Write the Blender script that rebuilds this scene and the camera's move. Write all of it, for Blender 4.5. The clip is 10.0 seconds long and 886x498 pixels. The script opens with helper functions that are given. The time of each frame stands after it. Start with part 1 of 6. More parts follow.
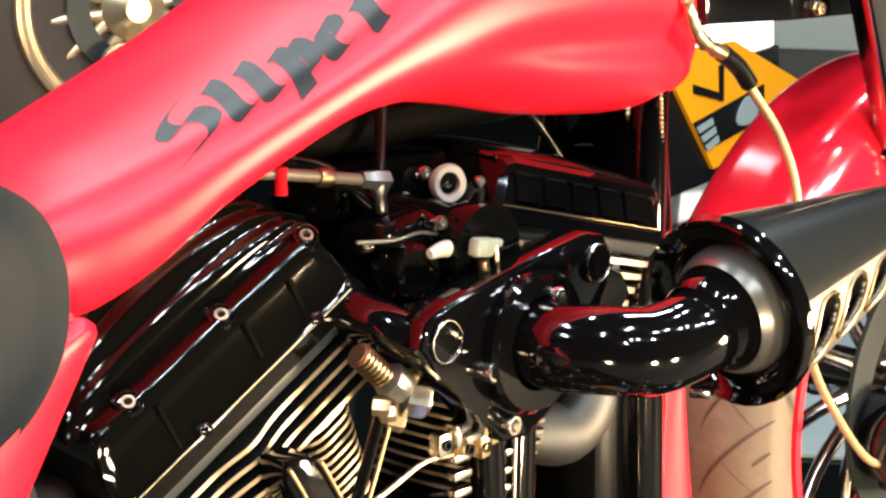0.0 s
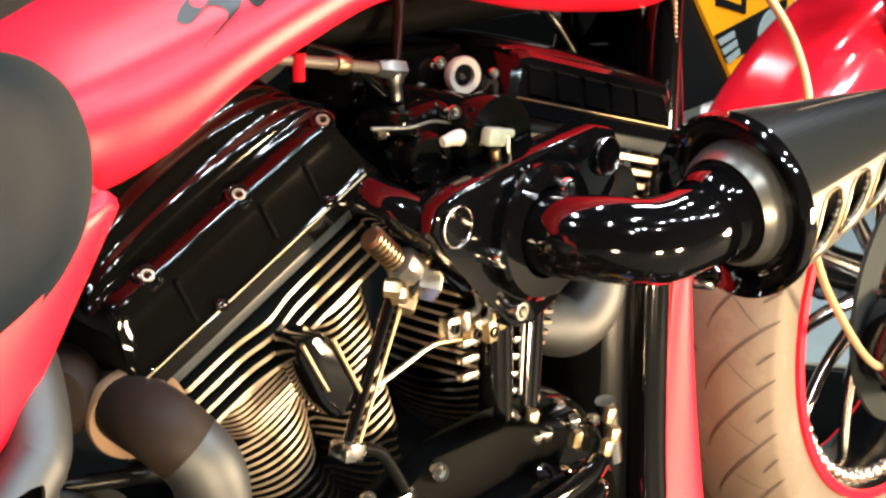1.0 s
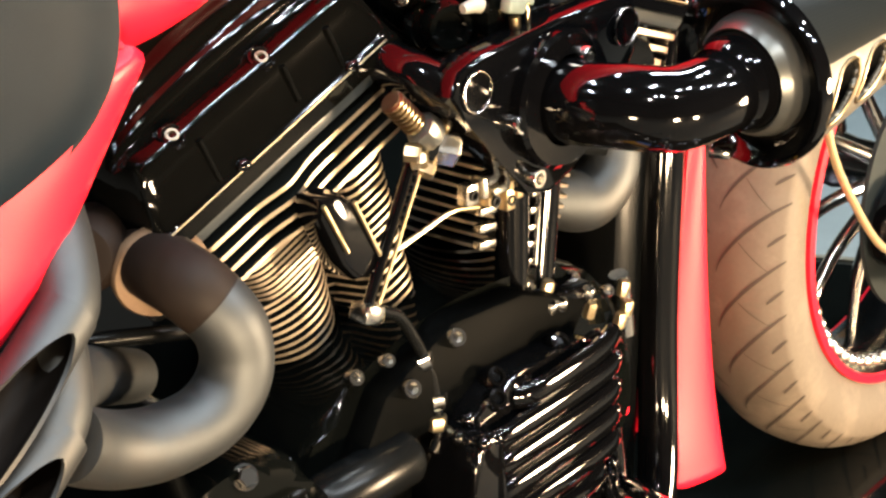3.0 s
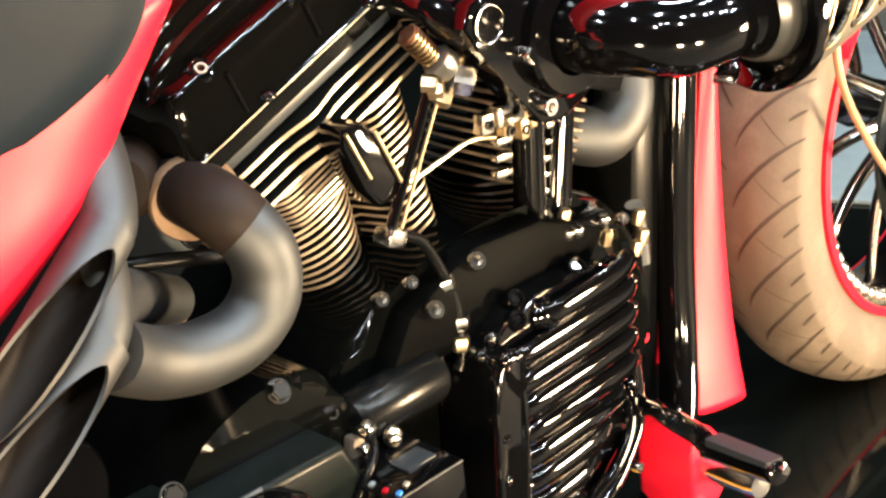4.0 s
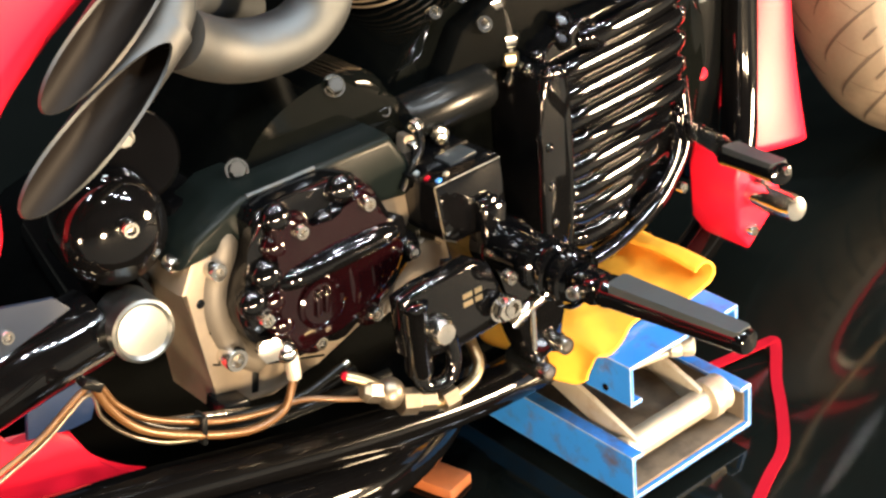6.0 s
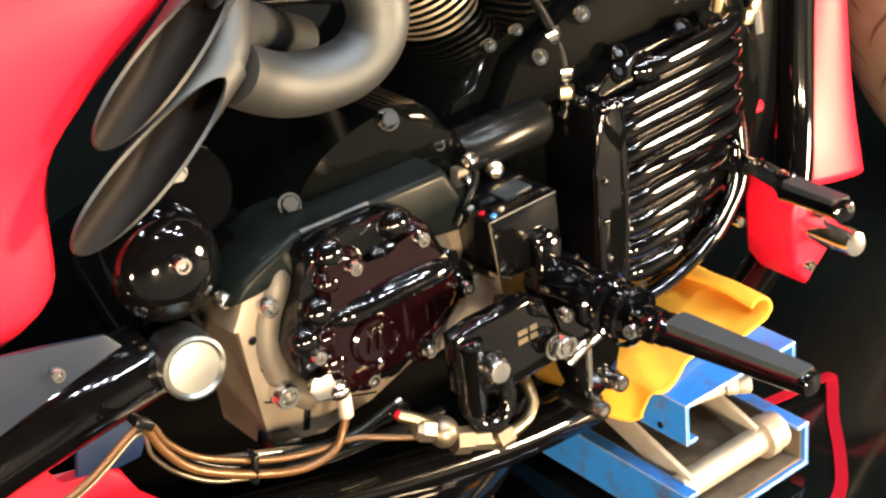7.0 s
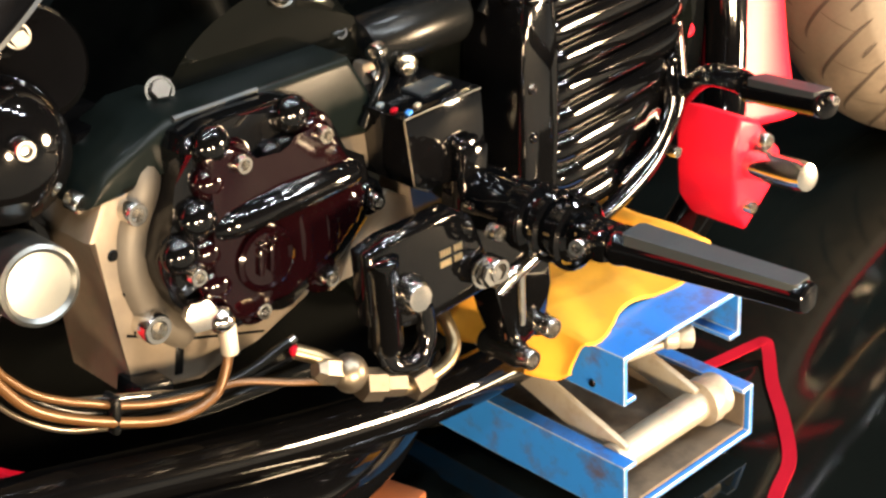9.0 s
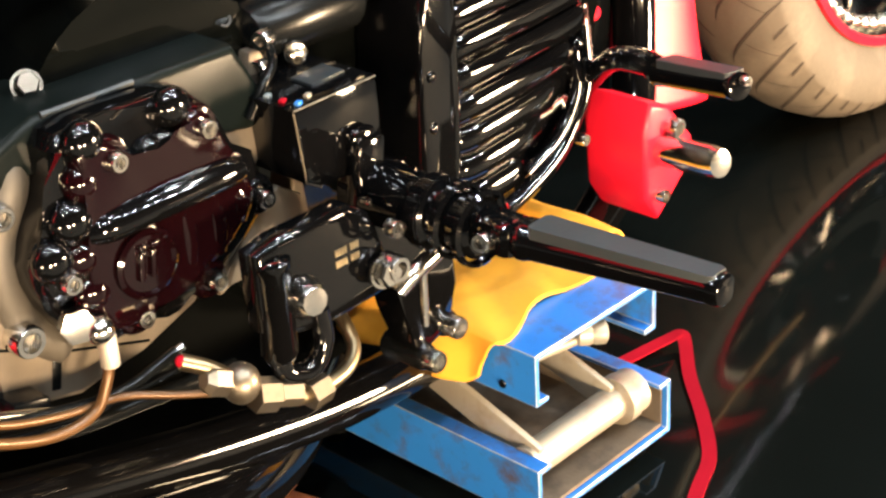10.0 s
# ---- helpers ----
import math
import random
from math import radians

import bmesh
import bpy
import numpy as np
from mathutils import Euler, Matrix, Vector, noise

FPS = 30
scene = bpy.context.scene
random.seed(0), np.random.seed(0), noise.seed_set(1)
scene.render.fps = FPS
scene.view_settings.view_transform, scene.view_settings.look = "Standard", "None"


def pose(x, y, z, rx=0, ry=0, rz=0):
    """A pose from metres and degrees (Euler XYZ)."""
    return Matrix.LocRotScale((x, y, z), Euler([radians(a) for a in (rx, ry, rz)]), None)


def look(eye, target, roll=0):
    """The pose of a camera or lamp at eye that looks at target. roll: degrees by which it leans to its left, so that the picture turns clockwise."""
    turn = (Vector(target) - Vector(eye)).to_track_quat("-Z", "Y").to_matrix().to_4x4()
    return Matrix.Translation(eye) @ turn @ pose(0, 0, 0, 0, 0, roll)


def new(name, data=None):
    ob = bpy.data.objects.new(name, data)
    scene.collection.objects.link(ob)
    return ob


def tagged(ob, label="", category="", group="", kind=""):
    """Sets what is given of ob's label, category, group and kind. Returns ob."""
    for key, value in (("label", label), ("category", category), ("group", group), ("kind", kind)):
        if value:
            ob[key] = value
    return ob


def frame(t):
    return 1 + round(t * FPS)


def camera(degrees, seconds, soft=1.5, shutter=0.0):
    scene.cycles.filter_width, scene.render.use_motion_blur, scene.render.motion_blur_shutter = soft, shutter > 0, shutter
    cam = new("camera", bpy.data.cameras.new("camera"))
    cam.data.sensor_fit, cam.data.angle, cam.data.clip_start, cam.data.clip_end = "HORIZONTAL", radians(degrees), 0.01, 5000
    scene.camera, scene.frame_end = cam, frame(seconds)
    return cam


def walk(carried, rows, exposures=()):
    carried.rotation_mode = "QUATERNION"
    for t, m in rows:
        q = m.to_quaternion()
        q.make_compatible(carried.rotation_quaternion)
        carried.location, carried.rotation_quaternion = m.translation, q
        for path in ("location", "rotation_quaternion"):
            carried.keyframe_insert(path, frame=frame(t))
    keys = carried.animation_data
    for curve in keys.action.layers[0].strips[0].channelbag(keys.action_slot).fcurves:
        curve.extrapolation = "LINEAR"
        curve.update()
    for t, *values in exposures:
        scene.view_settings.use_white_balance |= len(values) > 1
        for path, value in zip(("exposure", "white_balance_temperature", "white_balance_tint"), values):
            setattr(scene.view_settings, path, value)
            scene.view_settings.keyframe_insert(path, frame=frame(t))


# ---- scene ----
# camera and its way
cam = camera(30.785, 10.0, soft=2.5)
PATH = [
    (0.0, look((-0.7474, -0.8106, 1.0016), (0.1053, -0.0366, 0.6642), -3.53)),
    (0.5, look((-0.7507, -0.8243, 0.9949), (0.0930, -0.0557, 0.6242), -2.91)),
    (1.0, look((-0.7684, -0.8359, 0.9927), (0.0578, -0.0617, 0.5953), -2.59)),
    (1.5, look((-0.7726, -0.8395, 0.9929), (0.0542, -0.0687, 0.5900), -2.50)),
    (2.0, look((-0.7698, -0.8369, 0.9886), (0.0584, -0.0652, 0.5905), -2.28)),
    (2.5, look((-0.7821, -0.8381, 0.9767), (0.0341, -0.0689, 0.5497), -2.39)),
    (3.0, look((-0.7920, -0.8435, 0.9699), (0.0121, -0.0809, 0.5097), -2.33)),
    (3.2, look((-0.7942, -0.8459, 0.9643), (0.0048, -0.0866, 0.4900), -2.82)),
    (4.3, look((-0.8407, -0.9486, 0.9503), (-0.0686, -0.1607, 0.4779), -4.81)),
    (4.5, look((-0.8403, -0.9851, 0.9444), (-0.0721, -0.1993, 0.4623), -5.16)),
    (5.0, look((-0.8577, -1.0559, 0.9432), (-0.1580, -0.2204, 0.4410), -4.79)),
    (5.5, look((-0.8685, -1.0801, 0.9322), (-0.2282, -0.2417, 0.3604), -5.66)),
    (5.7, look((-0.8710, -1.0827, 0.9323), (-0.2356, -0.2504, 0.3462), -5.87)),
    (6.8, look((-0.8595, -1.0703, 0.9354), (-0.2306, -0.2278, 0.3570), -5.82)),
    (7.0, look((-0.8642, -1.0592, 0.9334), (-0.2464, -0.2016, 0.3652), -6.41)),
    (7.5, look((-0.8767, -0.9855, 0.9058), (-0.1958, -0.1550, 0.3704), -4.20)),
    (8.0, look((-0.8954, -0.9396, 0.8425), (-0.1782, -0.1531, 0.2883), -4.61)),
    (8.5, look((-0.8589, -0.9148, 0.7853), (-0.1290, -0.1229, 0.2558), -3.51)),
    (9.0, look((-0.8155, -0.9051, 0.7523), (-0.0946, -0.1148, 0.2085), -3.43)),
    (9.5, look((-0.7815, -0.8945, 0.7372), (-0.0353, -0.1401, 0.1767), -3.02)),
    (10.0, look((-0.7698, -0.8748, 0.7258), (-0.0076, -0.1290, 0.1755), -3.41)),
]

walk(cam, PATH, ((0.0, -0.22), (1.0, -0.12), (1.5, -0.03), (2.0, -0.18), (2.5, -0.32), (3.0, -0.25), (4.5, 0.05), (5.0, 0.06), (5.5, 0.24), (7.0, 0.02), (8.5, -0.08), (10.0, -0.05)))

# ---- world and light ----
world = bpy.data.worlds.new("hall")
scene.world = world
world.use_nodes = True
wn = world.node_tree.nodes
wn["Background"].inputs["Color"].default_value = (0.05, 0.055, 0.06, 1)
wn["Background"].inputs["Strength"].default_value = 0.1


def lamp(eye, target, size, power, color, size_y=None):
    data = bpy.data.lights.new("hall_lamp", "AREA")
    data.shape = "RECTANGLE" if size_y else "DISK"
    data.size = size
    if size_y:
        data.size_y = size_y
    data.energy, data.color = power, color
    ob = new("hall_lamp", data)
    ob.matrix_world = look(eye, target)
    return ob


WARM, COOL = (1.0, 0.72, 0.44), (0.86, 0.94, 1.0)
# low warm stand lights on the visitors' side
for x, y, z, power, size in ((-3.0, -1.7, 0.05, 11, 0.3), (-1.4, -3.1, 0.0, 42, 0.3), (-0.3, -3.4, 0.0, 30, 0.3), (1.70, -2.2, 0.2, 60, 0.5)):
    lamp((x, y, z), (0.1, 0, 0.4), size, power, WARM).data.spread = radians(80)
# twin cool spot lamps on trusses under the roof
for x, y in ((-2.6, 0.9), (-1.5, -0.7), (-0.9, 1.0), (-0.1, -0.9), (0.6, 0.8), (1.4, -0.6), (2.0, 0.6), (3.0, -0.3)):
    for d in (-0.14, 0.14):
        lamp((x + d, y + 0.4 * d, 3.5), (0, 0, 0.5), 0.11, 17, COOL)
# the same over the aisle
for x, y, power in ((-1.3, -2.2, 18), (0.2, -1.8, 16), (0.85, -2.5, 22), (1.7, -3.3, 38), (2.7, -4.1, 44)):
    for d in (-0.16, 0.16):
        lamp((x + d, y - 0.3 * d, 3.5), (0, 0, 0.5), 0.12, power, COOL)
# long soft light box over the stand behind
lamp((1.2, 2.0, 3.55), (-0.05, -0.05, 0.85), 0.3, 30, COOL, 1.6)
# downlights over the beige aisle carpet
for x, y in ((-2.4, -2.6), (-0.8, -2.9), (2.2, -2.2)):
    lamp((x, y, 3.6), (x, y, 0), 0.16, 70, (1.0, 0.93, 0.82))


# ---- materials ----
def material(name, base, rough, metal=0.0, coat=0.0, vary=0.12, scale=40.0, bump=0.0, bump_scale=300.0, dirt=None, dirt_amount=0.0, dirt_scale=6.0, rough_vary=0.08, spec=0.5):
    m = bpy.data.materials.new(name)
    m.use_nodes = True
    n, l = m.node_tree.nodes, m.node_tree.links
    b = n["Principled BSDF"]
    b.inputs["Metallic"].default_value = metal
    b.inputs["Coat Weight"].default_value = coat
    b.inputs["Coat Roughness"].default_value = 0.04
    b.inputs["Specular IOR Level"].default_value = spec
    tex = n.new("ShaderNodeTexCoord")
    fine = n.new("ShaderNodeTexNoise")
    fine.inputs["Scale"].default_value = scale
    fine.inputs["Detail"].default_value = 5
    l.new(tex.outputs["Object"], fine.inputs["Vector"])
    mix = n.new("ShaderNodeMix")
    mix.data_type = "RGBA"
    mix.inputs["A"].default_value = (*[c * (1 - vary) for c in base], 1)
    mix.inputs["B"].default_value = (*[min(1, c * (1 + vary)) for c in base], 1)
    l.new(fine.outputs["Fac"], mix.inputs["Factor"])
    col = mix.outputs["Result"]
    coarse = n.new("ShaderNodeTexNoise")
    coarse.inputs["Scale"].default_value = dirt_scale
    coarse.inputs["Detail"].default_value = 8
    coarse.inputs["Roughness"].default_value = 0.65
    l.new(tex.outputs["Object"], coarse.inputs["Vector"])
    if dirt:
        ramp = n.new("ShaderNodeValToRGB")
        ramp.color_ramp.elements[0].position = 0.5
        ramp.color_ramp.elements[1].position = 0.72
        ramp.color_ramp.elements[1].color = (dirt_amount,) * 3 + (1,)
        l.new(coarse.outputs["Fac"], ramp.inputs["Fac"])
        stain = n.new("ShaderNodeMix")
        stain.data_type = "RGBA"
        l.new(ramp.outputs["Color"], stain.inputs["Factor"])
        l.new(col, stain.inputs["A"])
        stain.inputs["B"].default_value = (*dirt, 1)
        col = stain.outputs["Result"]
    l.new(col, b.inputs["Base Color"])
    mr = n.new("ShaderNodeMapRange")
    mr.inputs["To Min"].default_value = max(0.0, rough - rough_vary)
    mr.inputs["To Max"].default_value = rough + rough_vary
    l.new(coarse.outputs["Fac"], mr.inputs["Value"])
    l.new(mr.outputs["Result"], b.inputs["Roughness"])
    if bump:
        grain = n.new("ShaderNodeTexNoise")
        grain.inputs["Scale"].default_value = bump_scale
        grain.inputs["Detail"].default_value = 3
        l.new(tex.outputs["Object"], grain.inputs["Vector"])
        bp = n.new("ShaderNodeBump")
        bp.inputs["Strength"].default_value = bump
        bp.inputs["Distance"].default_value = 0.001
        l.new(grain.outputs["Fac"], bp.inputs["Height"])
        l.new(bp.outputs["Normal"], b.inputs["Normal"])
    return m


RED = material("red_satin_paint", (0.64, 0.008, 0.026), 0.37, spec=0.28, coat=0.0, vary=0.04, scale=900, rough_vary=0.03)
GLOSSRED = material("red_gloss_paint", (0.62, 0.008, 0.022), 0.13, spec=0.6, vary=0.04, scale=900, rough_vary=0.03)
FORK = material("dark_chrome_tube", (0.34, 0.31, 0.29), 0.13, metal=1.0, vary=0.06)
BLACK = material("black_gloss_paint", (0.0016, 0.0016, 0.0018), 0.06, coat=0.0, vary=0.2, scale=60, rough_vary=0.03, bump=0.02, bump_scale=90)
SATIN = material("black_satin_paint", (0.003, 0.0034, 0.0036), 0.24, spec=0.14, vary=0.25, bump=0.06, bump_scale=700)
# gloss black metal, the red reflections on it put into the base colour
REDGLEAM = material("black_gloss_with_red_gleam", (0.0042, 0.0008, 0.0012), 0.07, vary=0.2, rough_vary=0.03)
CHERRY = material("black_cherry_gloss_paint", (0.0016, 0.0016, 0.0014), 0.05, spec=0.30, vary=0.2, scale=60, rough_vary=0.015, bump=0.02, bump_scale=90)
CAP = material("satin_alloy_cap", (0.20, 0.215, 0.215), 0.36, metal=1.0, vary=0.12, scale=80, dirt=(0.25, 0.24, 0.22), dirt_amount=0.5, dirt_scale=70)
SLEEVE = material("brushed_beige_alloy", (0.22, 0.21, 0.18), 0.40, metal=0.7, vary=0.12, scale=60, dirt=(0.25, 0.22, 0.18), dirt_amount=0.5, dirt_scale=40)
CHROME = material("polished_steel", (0.72, 0.70, 0.66), 0.16, metal=1.0, vary=0.05, dirt=(0.25, 0.2, 0.14), dirt_amount=0.35, dirt_scale=60)
ALU = material("machined_aluminium", (0.78, 0.74, 0.66), 0.24, metal=1.0, vary=0.08, scale=500)
PLATE = material("cast_grey_metal", (0.18, 0.15, 0.115), 0.45, metal=0.5, vary=0.12, scale=120, bump=0.08, bump_scale=900, dirt=(0.1, 0.09, 0.08), dirt_amount=0.4, dirt_scale=18)
SHOULDER = material("taupe_cast_metal", (0.075, 0.066, 0.054), 0.5, metal=0.3, vary=0.12, scale=120, bump=0.08, bump_scale=900)
STEEL = material("coated_exhaust_steel", (0.070, 0.076, 0.080), 0.56, metal=1.0, vary=0.12, scale=90, bump=0.05, bump_scale=1200, dirt=(0.10, 0.085, 0.07), dirt_amount=0.5, dirt_scale=12)
HEADER = material("dark_brown_steel", (0.012, 0.0085, 0.007), 0.55, spec=0.12, vary=0.2, scale=60, dirt=(0.02, 0.014, 0.01), dirt_amount=0.5, dirt_scale=25)
TAN = material("heat_tanned_alloy", (0.20, 0.13, 0.08), 0.5, metal=0.4, vary=0.2, scale=80, dirt=(0.06, 0.04, 0.03), dirt_amount=0.5, dirt_scale=40)
# inner wall of the tail pipes, near-black throughout
TIP_INNER = material("exhaust_inner_steel", (0.006, 0.005, 0.0045), 0.5, spec=0.06, vary=0.2, scale=70)
FINEDGE = material("cut_fin_edge", (0.48, 0.40, 0.30), 0.38, metal=0.85, vary=0.1, scale=300)
CHAMPAGNE = material("champagne_polished_alloy", (0.82, 0.66, 0.44), 0.32, metal=0.85, vary=0.06)
BRASS = material("brass_fitting", (0.72, 0.58, 0.36), 0.3, metal=1.0, vary=0.15, scale=200)
OLDBRASS = material("dull_brass_fitting", (0.26, 0.20, 0.12), 0.34, metal=1.0, vary=0.2, scale=200)
RUBBER = material("tyre_rubber", (0.104, 0.083, 0.061), 0.66, vary=0.12, scale=220, bump=0.15, bump_scale=900, dirt=(0.20, 0.16, 0.12), dirt_amount=0.6, dirt_scale=14)
GROOVE = material("dark_tyre_and_groove_shade", (0.040, 0.028, 0.020), 0.75, vary=0.2)
SEAT = material("dark_seat_leather", (0.006, 0.010, 0.014), 0.42, spec=0.06, vary=0.15, scale=60, bump=0.2, bump_scale=1500)
MATTE = material("matte_black_fin", (0.0045, 0.0055, 0.0052), 0.42, spec=0.08, vary=0.3)
GUARD = material("blue_grey_guard_sheet", (0.012, 0.017, 0.028), 0.35, spec=0.12, vary=0.15)
BLUE = material("blue_jack_paint", (0.02, 0.17, 0.56), 0.38, vary=0.08, scale=30, bump=0.08, bump_scale=250, dirt=(0.07, 0.05, 0.045), dirt_amount=0.9, dirt_scale=38)
ZINC = material("zinc_plated_steel", (0.38, 0.345, 0.28), 0.46, metal=0.55, vary=0.12, dirt=(0.2, 0.14, 0.08), dirt_amount=0.6, dirt_scale=24)
OLDZINC = material("dull_zinc_fitting", (0.20, 0.17, 0.13), 0.36, metal=0.9, vary=0.2, dirt=(0.08, 0.06, 0.04), dirt_amount=0.6, dirt_scale=40)
CLAMP = material("pale_grey_nylon", (0.20, 0.23, 0.19), 0.4, vary=0.3, scale=200)
CLOTH = material("yellow_duster_cloth", (0.72, 0.33, 0.02), 0.85, vary=0.12, scale=25, bump=0.5, bump_scale=1300, dirt=(0.45, 0.2, 0.03), dirt_amount=0.5, dirt_scale=20)
STRAP = material("red_webbing", (0.30, 0.003, 0.012), 0.8, spec=0.1, vary=0.15, bump=0.3, bump_scale=1500)
FLOOR = material("black_acrylic", (0.0022, 0.003, 0.0028), 0.07, vary=0.3, scale=3, rough_vary=0.04, spec=0.2, bump=0.02, bump_scale=60)
CARPET = material("hall_carpet", (0.085, 0.08, 0.066), 0.9, vary=0.12, scale=200, bump=0.4, bump_scale=500)
WALL = material("dark_hall_wall", (0.012, 0.013, 0.014), 0.8, vary=0.2, scale=4)
CEIL = material("dark_hall_roof", (0.010, 0.010, 0.011), 0.8, vary=0.2, scale=4)
WHITE = material("white_plastic", (0.34, 0.33, 0.29), 0.45, vary=0.1)
GREY = material("grey_enamel", (0.19, 0.22, 0.23), 0.35, vary=0.1)
AMBER = material("amber_brake_hose", (0.085, 0.040, 0.013), 0.32, metal=0.3, vary=0.15, scale=600)
YELLOW = material("yellow_sign_print", (0.85, 0.37, 0.006), 0.5, vary=0.04)
INK = material("black_lettering", (0.006, 0.007, 0.008), 0.34, spec=0.2, vary=0.1)
PALE = material("pale_print", (0.26, 0.34, 0.37), 0.5, vary=0.05)
EDGE_STEEL = material("worn_bare_edge", (0.50, 0.55, 0.60), 0.4, metal=0.5, vary=0.2, scale=300, dirt=(0.03, 0.2, 0.6), dirt_amount=0.8, dirt_scale=60)
DISC = material("ground_disc_steel", (0.03, 0.038, 0.040), 0.4, metal=0.5, vary=0.06)
GREYSTEEL = material("satin_grey_steel", (0.12, 0.125, 0.12), 0.32, metal=0.7, vary=0.08, scale=150)
PARTITION = material("pale_grey_partition", (0.62, 0.66, 0.60), 0.7, vary=0.15, scale=3)
MAT = material("pale_blue_grey_mat", (0.15, 0.19, 0.20), 0.6, vary=0.12, scale=30, dirt=(0.09, 0.12, 0.13), dirt_amount=0.5, dirt_scale=5)
RUST = material("rusty_grimy_steel", (0.11, 0.085, 0.06), 0.75, metal=0.2, vary=0.35, scale=90, bump=0.3, bump_scale=400, dirt=(0.03, 0.025, 0.022), dirt_amount=0.8, dirt_scale=30)
HOSE_GOLD = material("braided_gold_hose", (0.60, 0.46, 0.26), 0.35, metal=0.6, vary=0.3, scale=900)
NAVY = material("navy_plastic", (0.006, 0.016, 0.05), 0.4, spec=0.3, vary=0.1)
GLOW = bpy.data.materials.new("light_panel_glow")
GLOW.use_nodes = True
GLOW.node_tree.nodes["Principled BSDF"].inputs["Emission Color"].default_value = (1, 0.97, 0.9, 1)
GLOW.node_tree.nodes["Principled BSDF"].inputs["Emission Strength"].default_value = 4
CASE = material("black_case_paint", (0.0016, 0.0019, 0.0017), 0.07, rough_vary=0.03, spec=0.16, vary=0.25, scale=70, bump=0.03, bump_scale=120)
DEEP = material("black_crackle_paint", (0.0012, 0.0014, 0.0014), 0.45, spec=0.01, vary=0.3, scale=200, bump=0.2, bump_scale=900)
BEAM = material("slate_cast_metal", (0.004, 0.0058, 0.0053), 0.30, spec=0.09, vary=0.1, bump=0.06, bump_scale=900)
ORANGEBAR = material("orange_brown_bar", (0.34, 0.10, 0.03), 0.6, vary=0.25, scale=40, bump=0.15, bump_scale=300, dirt=(0.12, 0.05, 0.02), dirt_amount=0.6, dirt_scale=20)


def carbon_material():
    m = bpy.data.materials.new("carbon_fibre")
    m.use_nodes = True
    n, l = m.node_tree.nodes, m.node_tree.links
    b = n["Principled BSDF"]
    tex = n.new("ShaderNodeTexCoord")
    wave = []
    for turn in (0.785, -0.785):
        mp = n.new("ShaderNodeMapping")
        mp.inputs["Rotation"].default_value = (turn, turn, 0)
        l.new(tex.outputs["Object"], mp.inputs["Vector"])
        w = n.new("ShaderNodeTexWave")
        w.inputs["Scale"].default_value = 150
        l.new(mp.outputs["Vector"], w.inputs["Vector"])
        wave.append(w)
    mul = n.new("ShaderNodeMath")
    mul.operation = "MULTIPLY"
    l.new(wave[0].outputs["Fac"], mul.inputs[0])
    l.new(wave[1].outputs["Fac"], mul.inputs[1])
    ramp = n.new("ShaderNodeValToRGB")
    ramp.color_ramp.elements[0].color = (0.004, 0.0045, 0.0045, 1)
    ramp.color_ramp.elements[1].color = (0.020, 0.024, 0.022, 1)
    l.new(mul.outputs["Value"], ramp.inputs["Fac"])
    l.new(ramp.outputs["Color"], b.inputs["Base Color"])
    b.inputs["Roughness"].default_value = 0.3
    b.inputs["Coat Weight"].default_value = 1.0
    b.inputs["Coat Roughness"].default_value = 0.06
    return m


CARBON = carbon_material()


# ---- mesh helpers ----
def part(name, bm, mat, parent=None, label="", angle=38, smooth=True):
    me = bpy.data.meshes.new(name)
    bmesh.ops.recalc_face_normals(bm, faces=bm.faces)
    bm.to_mesh(me)
    bm.free()
    for m in (mat if isinstance(mat, (list, tuple)) else [mat]):
        me.materials.append(m)
    if smooth:
        me.shade_smooth()
        me.set_sharp_from_angle(angle=radians(angle))
    ob = new(name, me)
    if parent:
        ob.parent = parent
    if label:
        tagged(ob, label)
    return ob


def empty(name, place=(0, 0, 0)):
    ob = new(name)
    ob.location = place
    ob.empty_display_size = 0.1
    return ob


def prism(bm, pts, y0, y1, bevel=0.0, segs=2):
    """A plate: the outline pts in x and z, from y0 to y1."""
    a = [bm.verts.new((x, y0, z)) for x, z in pts]
    b = [bm.verts.new((x, y1, z)) for x, z in pts]
    faces = [bm.faces.new(a), bm.faces.new(b[::-1])]
    for i in range(len(pts)):
        j = (i + 1) % len(pts)
        faces.append(bm.faces.new((a[j], a[i], b[i], b[j])))
    if bevel:
        edges = list({e for f in faces[:2] for e in f.edges})
        bmesh.ops.bevel(bm, geom=edges, offset=bevel, segments=segs, affect="EDGES", profile=0.5)
    return faces


def smooth_outline(pts, n=4):
    """A closed, rounded outline through the corners pts (Chaikin)."""
    for _ in range(n):
        out = []
        for i, p in enumerate(pts):
            q = pts[(i + 1) % len(pts)]
            out.append((0.78 * p[0] + 0.22 * q[0], 0.78 * p[1] + 0.22 * q[1]))
            out.append((0.22 * p[0] + 0.78 * q[0], 0.22 * p[1] + 0.78 * q[1]))
        pts = out
        if len(pts) > 90:
            break
    return pts


def box(bm, centre, size, turn=(0, 0, 0), bevel=0.0, segs=2):
    m = pose(*centre, *turn) @ Matrix.Diagonal((*size, 1))
    r = bmesh.ops.create_cube(bm, size=1, matrix=m)
    if bevel:
        bmesh.ops.bevel(bm, geom=list({e for v in r["verts"] for e in v.link_edges}), offset=bevel, segments=segs, affect="EDGES", profile=0.5)


def frame_of(d):
    d = Vector(d).normalized()
    return d.to_track_quat("Z", "Y").to_matrix()


